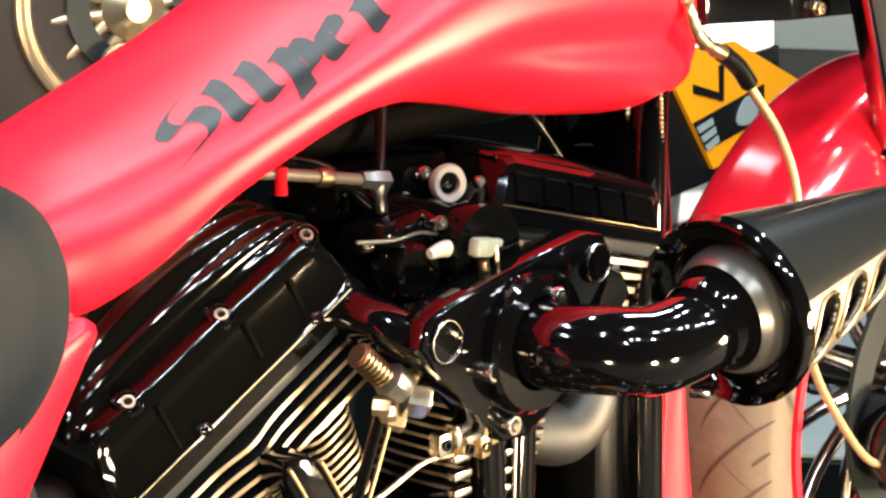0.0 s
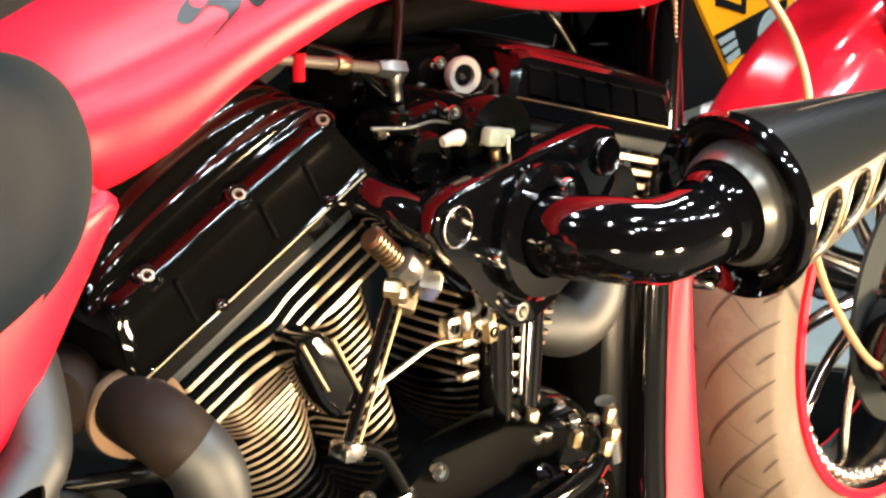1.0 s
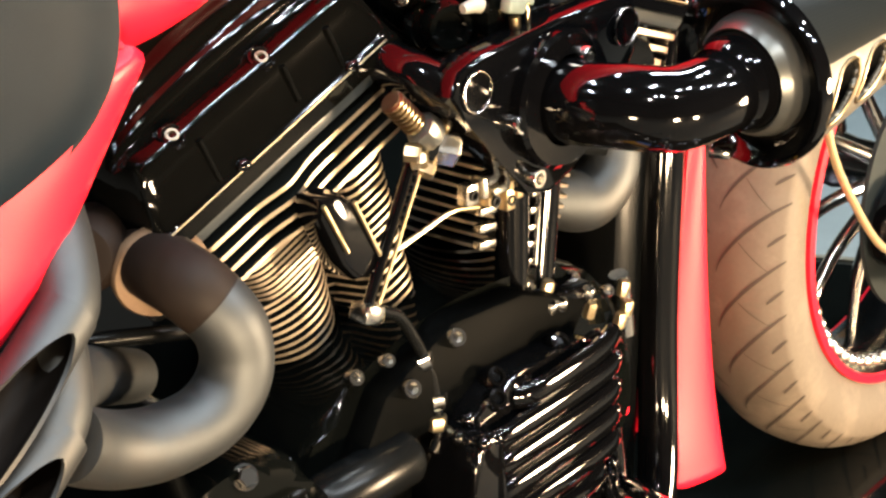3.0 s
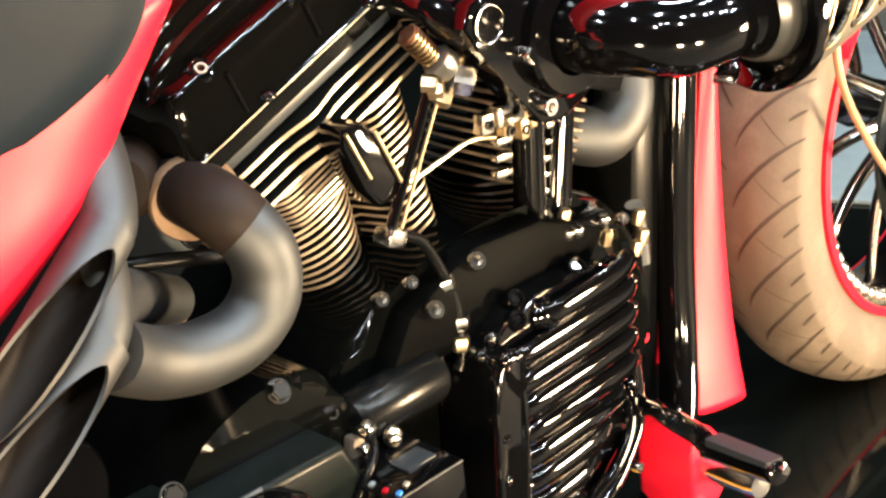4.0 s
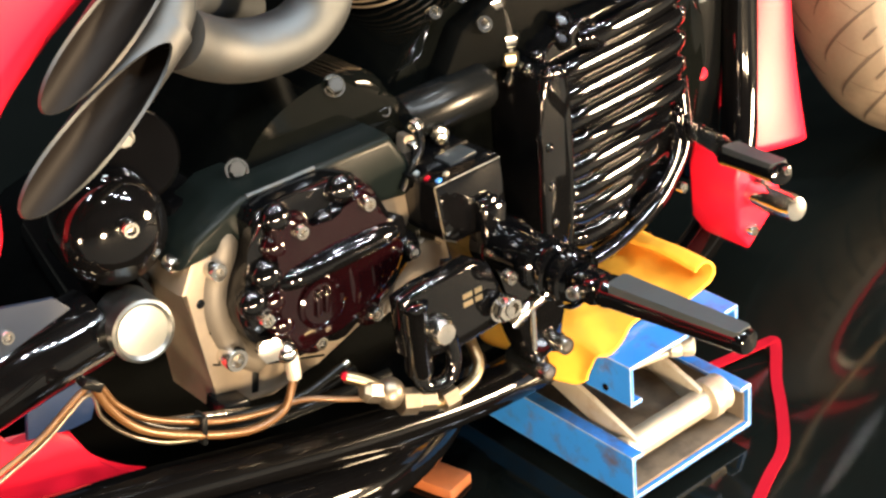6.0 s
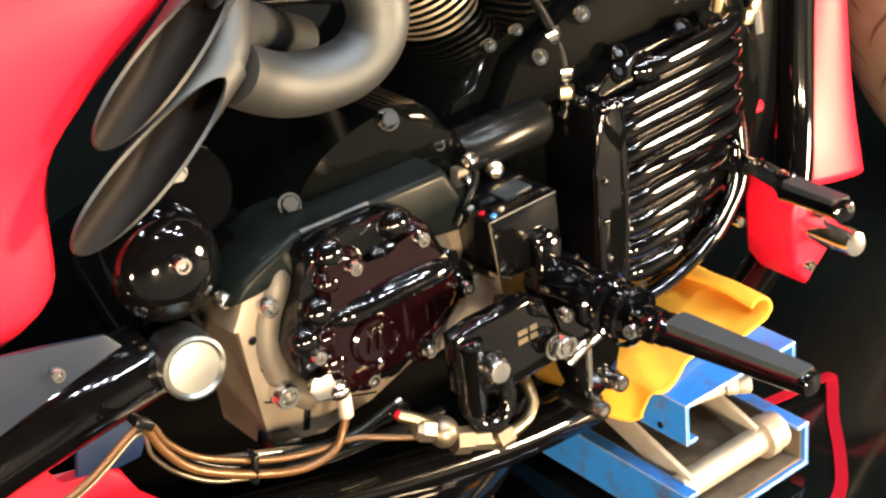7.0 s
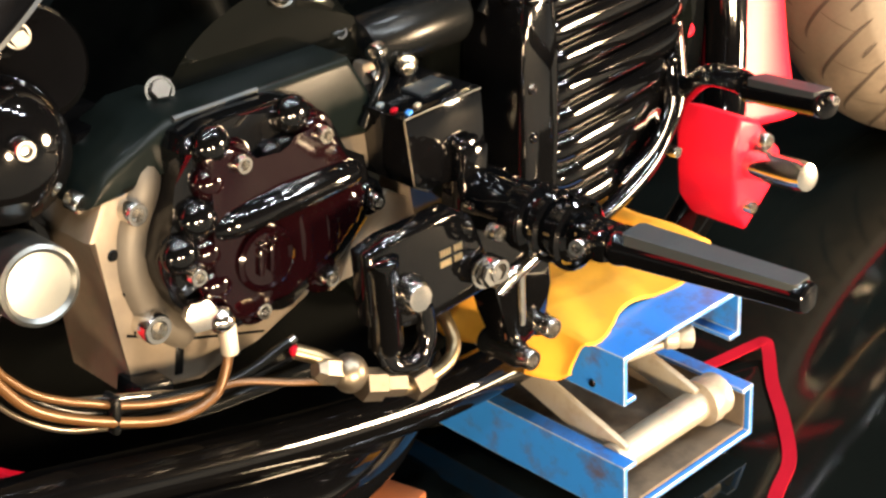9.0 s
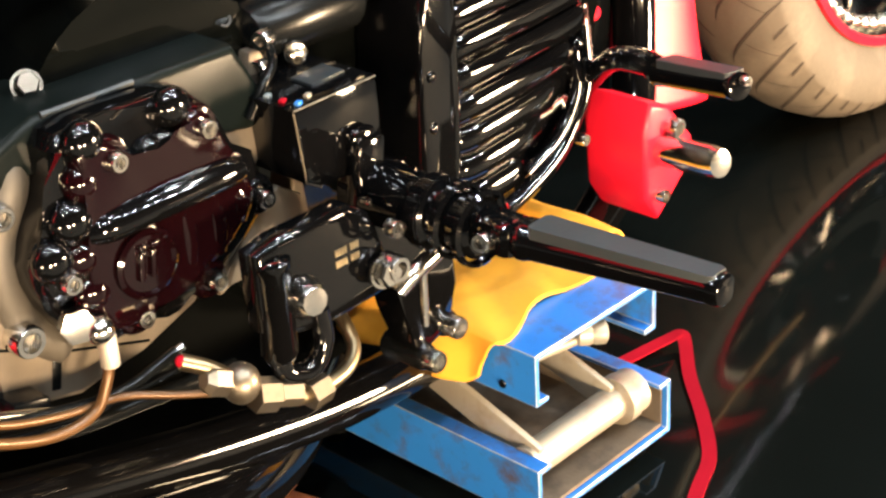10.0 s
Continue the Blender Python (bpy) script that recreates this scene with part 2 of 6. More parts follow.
def lathe(bm, origin, axis, profile, segs=32, close=True):
    """Turns (radius, height) pairs about the axis."""
    m, o = frame_of(axis), Vector(origin)
    rings = []
    for r, h in profile:
        if r < 1e-6:
            rings.append([bm.verts.new(o + m @ Vector((0, 0, h)))])
        else:
            rings.append([bm.verts.new(o + m @ Vector((r * math.cos(2 * math.pi * k / segs), r * math.sin(2 * math.pi * k / segs), h))) for k in range(segs)])
    for a, b in zip(rings, rings[1:]):
        for k in range(segs):
            q = (k + 1) % segs
            v = [a[k % len(a)], a[q % len(a)], b[q % len(b)], b[k % len(b)]]
            v = list(dict.fromkeys(v))
            if len(v) > 2:
                bm.faces.new(v)
    if close:
        for ring, flip in ((rings[0], True), (rings[-1], False)):
            if len(ring) > 2:
                bm.faces.new(ring[::-1] if flip else ring)


def glide(pts, n=8):
    """A Catmull-Rom line through the points."""
    p = [Vector(q) for q in pts]
    p = [2 * p[0] - p[1]] + p + [2 * p[-1] - p[-2]]
    out = []
    for i in range(1, len(p) - 2):
        for k in range(n):
            t = k / n
            a, b, c, d = p[i - 1:i + 3]
            out.append(0.5 * (2 * b + (c - a) * t + (2 * a - 5 * b + 4 * c - d) * t * t + (3 * b - a - 3 * c + d) * t ** 3))
    return out + [p[-2]]


def tube(bm, pts, radius, segs=16, n=8, raw=False, cap=True):
    """A round bar along a smooth line; radius may be a function of 0..1."""
    line = [Vector(q) for q in pts] if raw else glide(pts, n)
    up = Vector((0.13, 0.31, 0.94))
    rings = []
    for i, p in enumerate(line):
        d = (line[min(i + 1, len(line) - 1)] - line[max(i - 1, 0)]).normalized()
        a = (up - up.dot(d) * d).normalized()
        b = d.cross(a)
        up = a
        r = radius(i / (len(line) - 1)) if callable(radius) else radius
        rings.append([bm.verts.new(p + r * (math.cos(2 * math.pi * k / segs) * a + math.sin(2 * math.pi * k / segs) * b)) for k in range(segs)])
    for a, b in zip(rings, rings[1:]):
        for k in range(segs):
            q = (k + 1) % segs
            bm.faces.new((a[k], a[q], b[q], b[k]))
    if cap:
        bm.faces.new(rings[0][::-1])
        bm.faces.new(rings[-1])


def ball(bm, centre, r, scale=(1, 1, 1), u=20, v=12):
    bmesh.ops.create_uvsphere(bm, u_segments=u, v_segments=v, radius=r, matrix=Matrix.Translation(centre) @ Matrix.Diagonal((*scale, 1)))


def cap_screw_mesh():
    """A socket-head screw of unit radius, its head upon z = 0."""
    bm = bmesh.new()
    lathe(bm, (0, 0, 0), (0, 0, 1), [(1.0, -0.2), (1.0, 1.25), (0.9, 1.4), (0.62, 1.4)], 20, close=False)
    ring = [v for v in bm.verts if abs(v.co.z - 1.4) < 1e-4 and abs(v.co.xy.length - 0.62) < 1e-3]
    lathe(bm, (0, 0, 0), (0, 0, 1), [(0.62, 1.4), (0.58, 0.75), (0.0, 0.7)], 6, close=False)
    bmesh.ops.recalc_face_normals(bm, faces=bm.faces)
    me = bpy.data.meshes.new("bolt")
    bm.to_mesh(me)
    bm.free()
    me.materials.append(CHROME)
    me.shade_smooth()
    me.set_sharp_from_angle(angle=radians(35))
    return me


def hex_bolt_mesh():
    bm = bmesh.new()
    lathe(bm, (0, 0, 0), (0, 0, 1), [(1.25, -0.1), (1.25, 0.12), (1.0, 0.12)], 20, close=False)
    lathe(bm, (0, 0, 0), (0, 0, 1), [(1.0, 0.1), (1.0, 0.9), (0.85, 1.05), (0, 1.05)], 6, close=False)
    bmesh.ops.recalc_face_normals(bm, faces=bm.faces)
    me = bpy.data.meshes.new("hex_bolt")
    bm.to_mesh(me)
    bm.free()
    me.materials.append(CHROME)
    return me


SCREW, HEX = cap_screw_mesh(), hex_bolt_mesh()
DARK_SCREW = SCREW.copy()
DARK_SCREW.materials[0] = OLDZINC


def bolt(parent, place, radius, direction=(0, -1, 0), mesh=None, name="bolt"):
    ob = new(name, mesh or SCREW)
    ob.matrix_local = Matrix.Translation(place) @ frame_of(direction).to_4x4() @ Matrix.Diagonal((radius, radius, radius, 1))
    ob.parent = parent
    return ob


# ---- the hall ----
bm = bmesh.new()
prism(bm, [(-6, -0.16), (7, -0.16), (7, -0.2), (-6, -0.2)], -6, 6.5)
tagged(part("floor", bm, CARPET, smooth=False), "beige hall carpet round the display platform", "floor", kind="structure")
bm = bmesh.new()
box(bm, (0.9, 1.15, -0.0885), (4.6, 3.3, 0.143), bevel=0.006)
tagged(part("platform", bm, FLOOR), "low display platform of mirror-black acrylic", "platform", kind="structure")
bm = bmesh.new()
box(bm, (0.5, 0.25, 4.4), (13, 12.5, 0.2))
tagged(part("ceiling", bm, CEIL, smooth=False), "dark hall roof", "ceiling", kind="structure")
for name, c, s in (("wall_north", (0.5, 6.6, 2.1), (13.2, 0.2, 4.7)), ("wall_south", (0.5, -6.1, 2.1), (13.2, 0.2, 4.7)),
                   ("wall_east", (7.1, 0.25, 2.1), (0.2, 12.5, 4.7)), ("wall_west", (-6.1, 0.25, 2.1), (0.2, 12.5, 4.7))):
    bm = bmesh.new()
    box(bm, c, s)
    tagged(part(name, bm, WALL, smooth=False), "dark far wall of the exhibition hall", "wall", kind="structure")

# ---- the motorcycle ----
bike = empty("motorcycle")
tagged(bike, "red and black custom V-twin motorcycle propped on a blue jack", "motorcycle")

# V-twin geometry: the crank and the two banks
CX, CZ = 0.04, 0.23
SN, CS = 0.3827, 0.9239


def rear(p, s, y=0.0):
    return Vector((CX - SN * s + CS * p, y, CZ + CS * s + SN * p))


def front(p, s, y=0.0):
    return Vector((CX + SN * s + CS * p, y, CZ + CS * s - SN * p))


def front_top(p, s, y=0.0):
    """The front head leans a little less than its barrel."""
    v = front(p, s, y) - Vector((0.302, 0, 0.631))
    c, k = math.cos(radians(3.4)), math.sin(radians(3.4))
    return Vector((0.302 + c * v.x - k * v.z, v.y, 0.631 + k * v.x + c * v.z))


# crankcase
bm = bmesh.new()
prism(bm, smooth_outline([(-0.20, 0.22), (-0.19, 0.37), (-0.13, 0.45), (-0.02, 0.485), (0.14, 0.47), (0.21, 0.40), (0.22, 0.26), (0.15, 0.16), (-0.12, 0.15)], 2), -0.105, 0.11, 0.012)
part("crankcase", bm, CASE, bike)
bm = bmesh.new()
box(bm, (0.285, 0.0, 0.36), (0.05, 0.105, 0.44), (0, 3, 0), 0.01)
part("oil_cooler", bm, SATIN, bike)
bm = bmesh.new()
prism(bm, [(-0.13, 0.40), (-0.10, 0.447), (-0.03, 0.478), (0.05, 0.473), (0.13, 0.44), (0.10, 0.40)], -0.128, -0.1, 0.006)
gear_case = part("gear_case_top", bm, DEEP, bike)


def rear_lobe(s):
    """A rear fin's outline in p and y: two rounded lobes, the notch between them round the pushrod bracket."""
    f = (0.39 - s) / 0.16
    hi = 0.078 - 0.020 * f
    if s > 0.339:
        g = (0.40 - s) / 0.06
        lo, end, deep, power = -0.097 + 0.025 * g, 0.014, 0.094 - 0.025 * g, 6
    else:
        g = (0.339 - s) / 0.1
        lo, end, deep, power = -0.095 + 0.032 * g, 0.022 - 0.020 * g, 0.068 - 0.017 * g, 2.2
    n, out = 46, []
    for k in range(n + 1):
        p = 0.5 * (lo + hi) - 0.5 * (hi - lo) * math.cos(math.pi * k / n)
        t, u = (2 * p - lo - end) / (end - lo), (2 * p - hi - 0.006) / (hi - 0.006)
        left = -deep * max(0.0, 1 - abs(t) ** power) ** 0.5
        right = (-0.086 + 0.012 * f) * max(0.0, 1 - abs(u) ** 4) ** 0.5
        out.append((p, min(left, right)))
    for k in range(n - 2, 1, -3):
        t = -math.cos(math.pi * k / n)
        out.append((0.5 * (lo + hi) + 0.5 * (hi - lo) * t, 0.07 * max(0.0, 1 - abs(t) ** 8) ** 0.5))
    return out


def rim_fin(where, out, s, th, bend=None):
    """A thin fin over the outline out at the height s, black with a bright rim."""
    bm = bmesh.new()
    m = 0.5 * (min(p for p, _ in out) + max(p for p, _ in out))
    rows = []
    for ds, k in ((-th * 1.4, 0.96), (-th, 1.0), (th, 1.0), (th * 1.4, 0.96)):
        rows.append([bm.verts.new(where(m + (p - m) * k, s + ds + (bend(p) if bend else 0), y * k)) for p, y in out])
    n = len(out)
    for q, (u, v) in enumerate(zip(rows, rows[1:])):
        for j in range(n):
            f = bm.faces.new((u[j], u[(j + 1) % n], v[(j + 1) % n], v[j]))
            f.material_index = 1 if q == 1 else 0
    bm.faces.new(rows[0][::-1])
    bm.faces.new(rows[-1])
    return bm


def lower_fins(where, name, half=0.067):
    """A finned barrel: each fin is a disc with a bright machined rim."""
    core = bmesh.new()
    lathe(core, where(0, 0.19), where(0, 1) - where(0, 0), [(0.034, 0), (0.034, 0.17)], 24)
    barrel = part(name, core, SATIN, bike)
    if where is rear:
        for i in range(12):
            s = 0.3255 - 0.0082 * i
            part("fin", rim_fin(where, rear_lobe(s), s, 0.0013), [MATTE, FINEDGE], barrel, angle=20)
        return
    bm = bmesh.new()
    n = 40
    ring = []
    for k in range(n):
        a = 2 * math.pi * k / n
        c, s = math.cos(a), math.sin(a)
        w = half * (abs(c) ** 2.15 + abs(s) ** 2.15) ** (-1 / 2.15)
        ring.append((w * c, w * s))
    th = 0.0013
    inner = [(0.93 * a, 0.93 * b) for a, b in ring]
    rows = [[bm.verts.new((a, b, z)) for a, b in r] for r, z in ((inner, -th * 1.5), (ring, -th), (ring, th), (inner, th * 1.5))]
    for i, (lo, hi) in enumerate(zip(rows, rows[1:])):
        for k in range(n):
            f = bm.faces.new((lo[k], lo[(k + 1) % n], hi[(k + 1) % n], hi[k]))
            f.material_index = 1 if i == 1 else 0
    bm.faces.new(rows[0][::-1])
    bm.faces.new(rows[-1])
    bmesh.ops.recalc_face_normals(bm, faces=bm.faces)
    me = bpy.data.meshes.new("fin")
    bm.to_mesh(me)
    bm.free()
    me.materials.append(MATTE)
    me.materials.append(FINEDGE)
    axis = frame_of(where(0, 1) - where(0, 0))
    for i in range(15):
        s = 0.326 - 0.0088 * i
        ob = new("fin", me)
        k = 1.0 - 0.012 * abs(i - 3)
        ob.matrix_local = Matrix.Translation(where(0, s)) @ axis.to_4x4() @ Matrix.Diagonal((k, k, 1, 1))
        ob.parent = barrel


def head(where, name, low, high, lift):
    """A cylinder head: long fins of falling width, bright along their rims."""
    bm = bmesh.new()
    a, b = where(low + 0.02, 0.345), where(high - 0.02, 0.345)
    pts = [where(low + 0.03, 0.34), where(low + 0.012, 0.44 + lift), where(high - 0.012, 0.44 + lift), where(high - 0.03, 0.34)]
    prism(bm, [(v.x, v.z) for v in pts], -0.036 if where is rear else -0.066, 0.066, 0.004)
    body = part(name, bm, SATIN, bike)
    for i in range(7 if where is front_top else 12):
        s, k = lift + (0.424 - 0.0115 * i if i < 4 else 0.3895 - 0.0072 * (i - 3)), i / 11
        lo, hi = low * (1 - 0.30 * k), high * (1 - 0.30 * k)
        if where is front_top:
            s, lo, hi = lift + 0.424 - 0.0112 * i, -0.01, high + 0.008 - 0.05 * k
        if where is rear and i > 3:
            part("fin", rim_fin(where, rear_lobe(s), s, 0.0012), [MATTE, FINEDGE], body, angle=20)
            continue
        y0 = -0.090 + 0.012 * k
        if where is rear:
            lo, hi, y0 = -0.099, 0.082, -0.091
        th = 0.0022 if where is front_top else 0.0016 if i < 4 else 0.0012
        bm = bmesh.new()
        r, out = 0.006 if where is rear else 0.018, []
        for cx, cy, st in ((hi - r, 0.07 - r, 0), (lo + r, 0.07 - r, 90), (lo + r, y0 + r, 180), (hi - r, y0 + r, 270)):
            for d in range(0, 91, 18):
                t = radians(st + d)
                out.append((cx + r * math.cos(t), cy + r * math.sin(t)))
            if where is rear and st == 180:
                # the outer edge swells in the middle
                out += [(0.006 * q - 0.066, y0 - 0.0055 * math.exp(-((0.006 * q - 0.040) / 0.018) ** 2)) for q in range(14)]
        rows = []
        for ds, shrink in ((-th * 1.4, 0.004), (-th, 0.0), (th, 0.0), (th * 1.4, 0.004)):
            row = []
            for px, py in out:
                m = 0.5 * (lo + hi)
                qx = m + (px - m) * (1 - shrink / (hi - lo) * 2)
                qy = py * (1 - shrink * 8)
                row.append(bm.verts.new(where(qx, s + ds, qy)))
            rows.append(row)
        n = len(out)
        for q, (u, v) in enumerate(zip(rows, rows[1:])):
            for j in range(n):
                f = bm.faces.new((u[j], u[(j + 1) % n], v[(j + 1) % n], v[j]))
                f.material_index = 1 if q == 1 else 0
        bm.faces.new(rows[0][::-1])
        bm.faces.new(rows[-1])
        part("fin", bm, [MATTE, FINEDGE], body, angle=20)


def rocker_cover(where, name, low, high, base, mid, top, screws=True):
    """Rocker box: base band, bright joint, reflection-panelled side, ridged dome with sunk screws."""
    up = (where(0, 1) - where(0, 0)).normalized()
    bm = bmesh.new()
    pts = [where(low + 0.012, base - 0.012), where(low, base), where(high, base), where(high - 0.012, base - 0.012)]
    prism(bm, [(v.x, v.z) for v in pts], -0.093, 0.08, 0.003)
    part("rocker_base", bm, GREYBAND, bike)
    # side wall with a lip above and slanting ends
    bm = bmesh.new()
    if screws:
        sec = [(-0.098, base), (-0.098, base + 0.0105), (-0.0945, base + 0.0135), (-0.0925, base + 0.018), (-0.0892, mid - 0.022), (-0.0880, mid - 0.014), (-0.0872, mid - 0.0050), (-0.0858, mid - 0.0018), (-0.083, mid), (-0.064, mid + 0.001),
               (0.064, mid + 0.001), (0.08, mid), (0.085, mid - 0.004), (0.09, base + 0.012), (0.09, base)]
        ends = ((low - 0.004, 2.2), (low - 0.002, 1), (low + 0.004, 0.2), (low + 0.012, 0), (low + 0.06, 0), (0.5 * (low + high), 0), (high - 0.06, 0), (high - 0.012, 0), (high - 0.004, 0.2), (high + 0.002, 1), (high + 0.004, 2.2))
    else:
        sec = [(-0.100, base), (-0.0955, base + 0.011), (-0.093, base + 0.014), (-0.0875, mid - 0.013), (-0.092, mid - 0.010), (-0.091, mid - 0.004), (-0.086, mid), (-0.055, mid + 0.001),
               (0.055, mid + 0.001), (0.08, mid), (0.085, mid - 0.004), (0.09, base + 0.012), (0.09, base)]
        ends = ((low - 0.004, 1), (low + 0.004, 0), (low + 0.06, 0), (0.5 * (low + high), 0), (high - 0.06, 0), (high - 0.004, 0), (high + 0.004, 1))
    rows = []
    for p, cut in ends:
        row = []
        for y, s in sec:
            lean = 0.016 * (s - base) / (mid - base)
            q = p + (lean if p < low + 0.03 else -lean if p > high - 0.03 else 0)
            row.append(bm.verts.new(where(q, s - (0.0012 if screws else 0.003) * cut, y * (1 - 0.03 * cut))))
        rows.append(row)
    for a, b in zip(rows, rows[1:]):
        for k in range(len(sec)):
            j = (k + 1) % len(sec)
            bm.faces.new((a[k], a[j], b[j], b[k]))
    bm.faces.new(rows[0][::-1])
    bm.faces.new(rows[-1])
    cover = part(name, bm, CHERRY if screws else BLACK, bike, angle=40 if screws else 25)
    # bright joint along the foot
    bm = bmesh.new()
    tube(bm, [where(low + 0.004, base + 0.0115, -0.0970), where(high - 0.012, base + 0.0115, -0.0972)], 0.0006, 8, raw=True)
    part("joint_edge", bm, OLDBRASS if screws else BRASS, cover)
    # raised panels on the screwless front cover, added to imitate upright stripe reflections
    span = high - low
    count = 5
    for i in range(0 if screws else count):
        p0 = low + 0.022 + (span - 0.044) * i / count
        p1 = low + 0.022 + (span - 0.044) * (i + 0.82) / count
        bm = bmesh.new()
        quad = []
        for y, s in ((-0.0955, base + 0.016), (-0.0865, mid - 0.003), (-0.078, mid - 0.003), (-0.080, base + 0.016)):
            quad.append((y, s))
        a = [bm.verts.new(where(p0, s, y)) for y, s in quad]
        b = [bm.verts.new(where(p1, s, y)) for y, s in quad]
        for k in range(4):
            bm.faces.new((a[k], a[(k + 1) % 4], b[(k + 1) % 4], b[k]))
        bm.faces.new(a[::-1])
        bm.faces.new(b)
        bmesh.ops.bevel(bm, geom=bm.edges[:], offset=0.0004, segments=1, affect="EDGES", profile=0.5)
        part("reflection_panel", bm, BLACK, cover, angle=30)
    if screws:
        for p, s0, s1 in ((low + 0.055, base + 0.014, mid - 0.012), (0.5 * (low + high) + 0.02, base + 0.02, mid - 0.012), (high - 0.05, base + 0.014, mid - 0.012)):
            bm = bmesh.new()
            tube(bm, [where(p, s0, -0.0925), where(p + 0.002, s1, -0.0885)], 0.0022, 10, raw=True)
            part("wall_seam", bm, DEEP, cover)
        for p in (low + 0.074, high - 0.045):
            bm = bmesh.new()
            ball(bm, where(p, base + 0.0125, -0.0955), 0.0045, (1.3, 0.8, 1.0), 14, 8)
            part("wall_lug", bm, BLACK, cover)
    # ridged dome: shallow round ribs run along the box at even spacing over its arch
    bm = bmesh.new()
    grid = []
    np_, ny = 44, 300 if screws else 60
    wide, tall = 0.075, top - mid
    arch = [(-wide + 2 * wide * j / ny, tall * (1 - abs(-1 + 2 * j / ny) ** 2.1)) for j in range(ny + 1)]
    way = [0.0]
    for (y0, s0), (y1, s1) in zip(arch, arch[1:]):
        way.append(way[-1] + math.hypot(y1 - y0, s1 - s0))
    for i in range(np_ + 1):
        t = -1 + 2 * i / np_
        e = max(0.0, 1 - abs(t) ** (2.3 if screws else 2.9)) ** 0.5
        row = []
        for j in range(ny + 1):
            f = math.pi * j / ny
            if screws:
                far = min(way[j], way[-1] - way[j])
                dy, ds = arch[min(ny, j + 1)][0] - arch[max(0, j - 1)][0], arch[min(ny, j + 1)][1] - arch[max(0, j - 1)][1]
                swell = 0.0011 * math.cos(2 * math.pi * way[j] / 0.0185) * min(1, 3 * e) * max(0.0, min(1.0, (far - 0.006) / 0.006)) / math.hypot(dy, ds)
                y, s = (arch[j][0] - ds * swell) * (0.95 + 0.05 * e), arch[j][1] * e + dy * swell
            else:
                y, s = -0.0764 * math.cos(f) * (0.95 + 0.05 * e), 0.9675 * tall * e * math.sin(f) ** 0.75
            p = 0.5 * (low + high) + t * 0.5 * (high - low) * (0.97 - 0.09 * math.sin(f))
            row.append(bm.verts.new(where(p, mid - 0.002 + s, y)))
        grid.append(row)
    for a, b in zip(grid, grid[1:]):
        for k in range(ny):
            bm.faces.new((a[k], a[k + 1], b[k + 1], b[k]))
    part("ridged_dome" if screws else "smooth_dome", bm, CHERRY if screws else BLACK, cover, angle=50)
    c = 0.5 * (low + high) + 0.014
    aim = (up - Vector((0, 0.75, 0))).normalized()
    if screws:
        for d in (-0.082, 0.0, 0.082):
            at = where(c + d, mid - 0.001, -0.082)
            bm = bmesh.new()
            lathe(bm, at, aim, [(0.0098, -0.008), (0.0095, -0.002), (0.0085, 0.0010), (0.0070, 0.0018), (0.0062, 0.0008), (0.0058, -0.002), (0.0, -0.002)], 26, close=False)
            part("screw_boss", bm, BLACK, cover)
            bolt(cover, at - 0.0045 * aim, 0.0046, aim, DARK_SCREW)
    return cover


GREYBAND = material("slate_gasket_paint", (0.022, 0.027, 0.030), 0.3, vary=0.1)
lower_fins(rear, "rear_barrel")
lower_fins(front, "front_barrel")
head(rear, "rear_cylinder_head", -0.118, 0.100, 0.0)
head(front_top, "front_cylinder_head", -0.112, 0.092, 0.024)
rocker_cover(rear, "rear_rocker_cover", -0.124, 0.102, 0.446, 0.503, 0.588)
rocker_cover(front_top, "front_rocker_cover", -0.125, 0.097, 0.466, 0.513, 0.528, False)

# sparks, rods and small engine fittings
bm = bmesh.new()
prism(bm, smooth_outline([(-0.153, 0.607), (-0.118, 0.604), (-0.092, 0.548), (-0.098, 0.540), (-0.124, 0.541)], 1), -0.125, -0.098, 0.004)
tappet = part("pushrod_bracket", bm, BLACK, bike)
bm = bmesh.new()
tube(bm, [(-0.146, -0.127, 0.603), (-0.127, -0.127, 0.565)], 0.0016, 10, raw=True)
part("bracket_edge", bm, BRASS, tappet)
bm = bmesh.new()
tube(bm, [(-0.119, -0.127, 0.598), (-0.097, -0.127, 0.552)], 0.0014, 10, raw=True)
part("bracket_edge", bm, BRASS, tappet)
bm = bmesh.new()
tube(bm, [(-0.055, -0.125, 0.622), (-0.112, -0.127, 0.522)], 0.0042, 12, raw=True)
rod = part("oil_rod", bm, BLACK, bike)
bm = bmesh.new()
tube(bm, [(-0.049, -0.131, 0.622), (-0.106, -0.132, 0.522)], 0.0014, 8, raw=True)
part("rod_edge", bm, BRASS, rod)
bm = bmesh.new()
box(bm, (-0.114, -0.128, 0.517), (0.019, 0.018, 0.014), (0, 20, 0), 0.003)
part("rod_end", bm, CHROME, rod)
bm = bmesh.new()
tube(bm, [(-0.078, -0.124, 0.656), (-0.055, -0.128, 0.631)], 0.0072, 16, raw=True)
plug = part("oil_banjo", bm, OLDBRASS, bike)
for i in range(7):
    bm = bmesh.new()
    a = Vector((-0.0775, -0.1245, 0.6555)) + i * Vector((0.0027, -0.0004, -0.0030))
    lathe(bm, a, (0.66, -0.1, -0.74), [(0.0066, 0), (0.0088, 0.0007), (0.0088, 0.0022), (0.0066, 0.0029)], 18)
    part("collar_ring", bm, OLDBRASS, plug)
bm = bmesh.new()
lathe(bm, (-0.0575, -0.128, 0.634), (0.62, -0.2, -0.6), [(0.009, 0), (0.0125, 0.002), (0.0125, 0.014), (0.0105, 0.0165), (0.006, 0.0165)], 8)
part("hex_nut", bm, GREYSTEEL, plug)
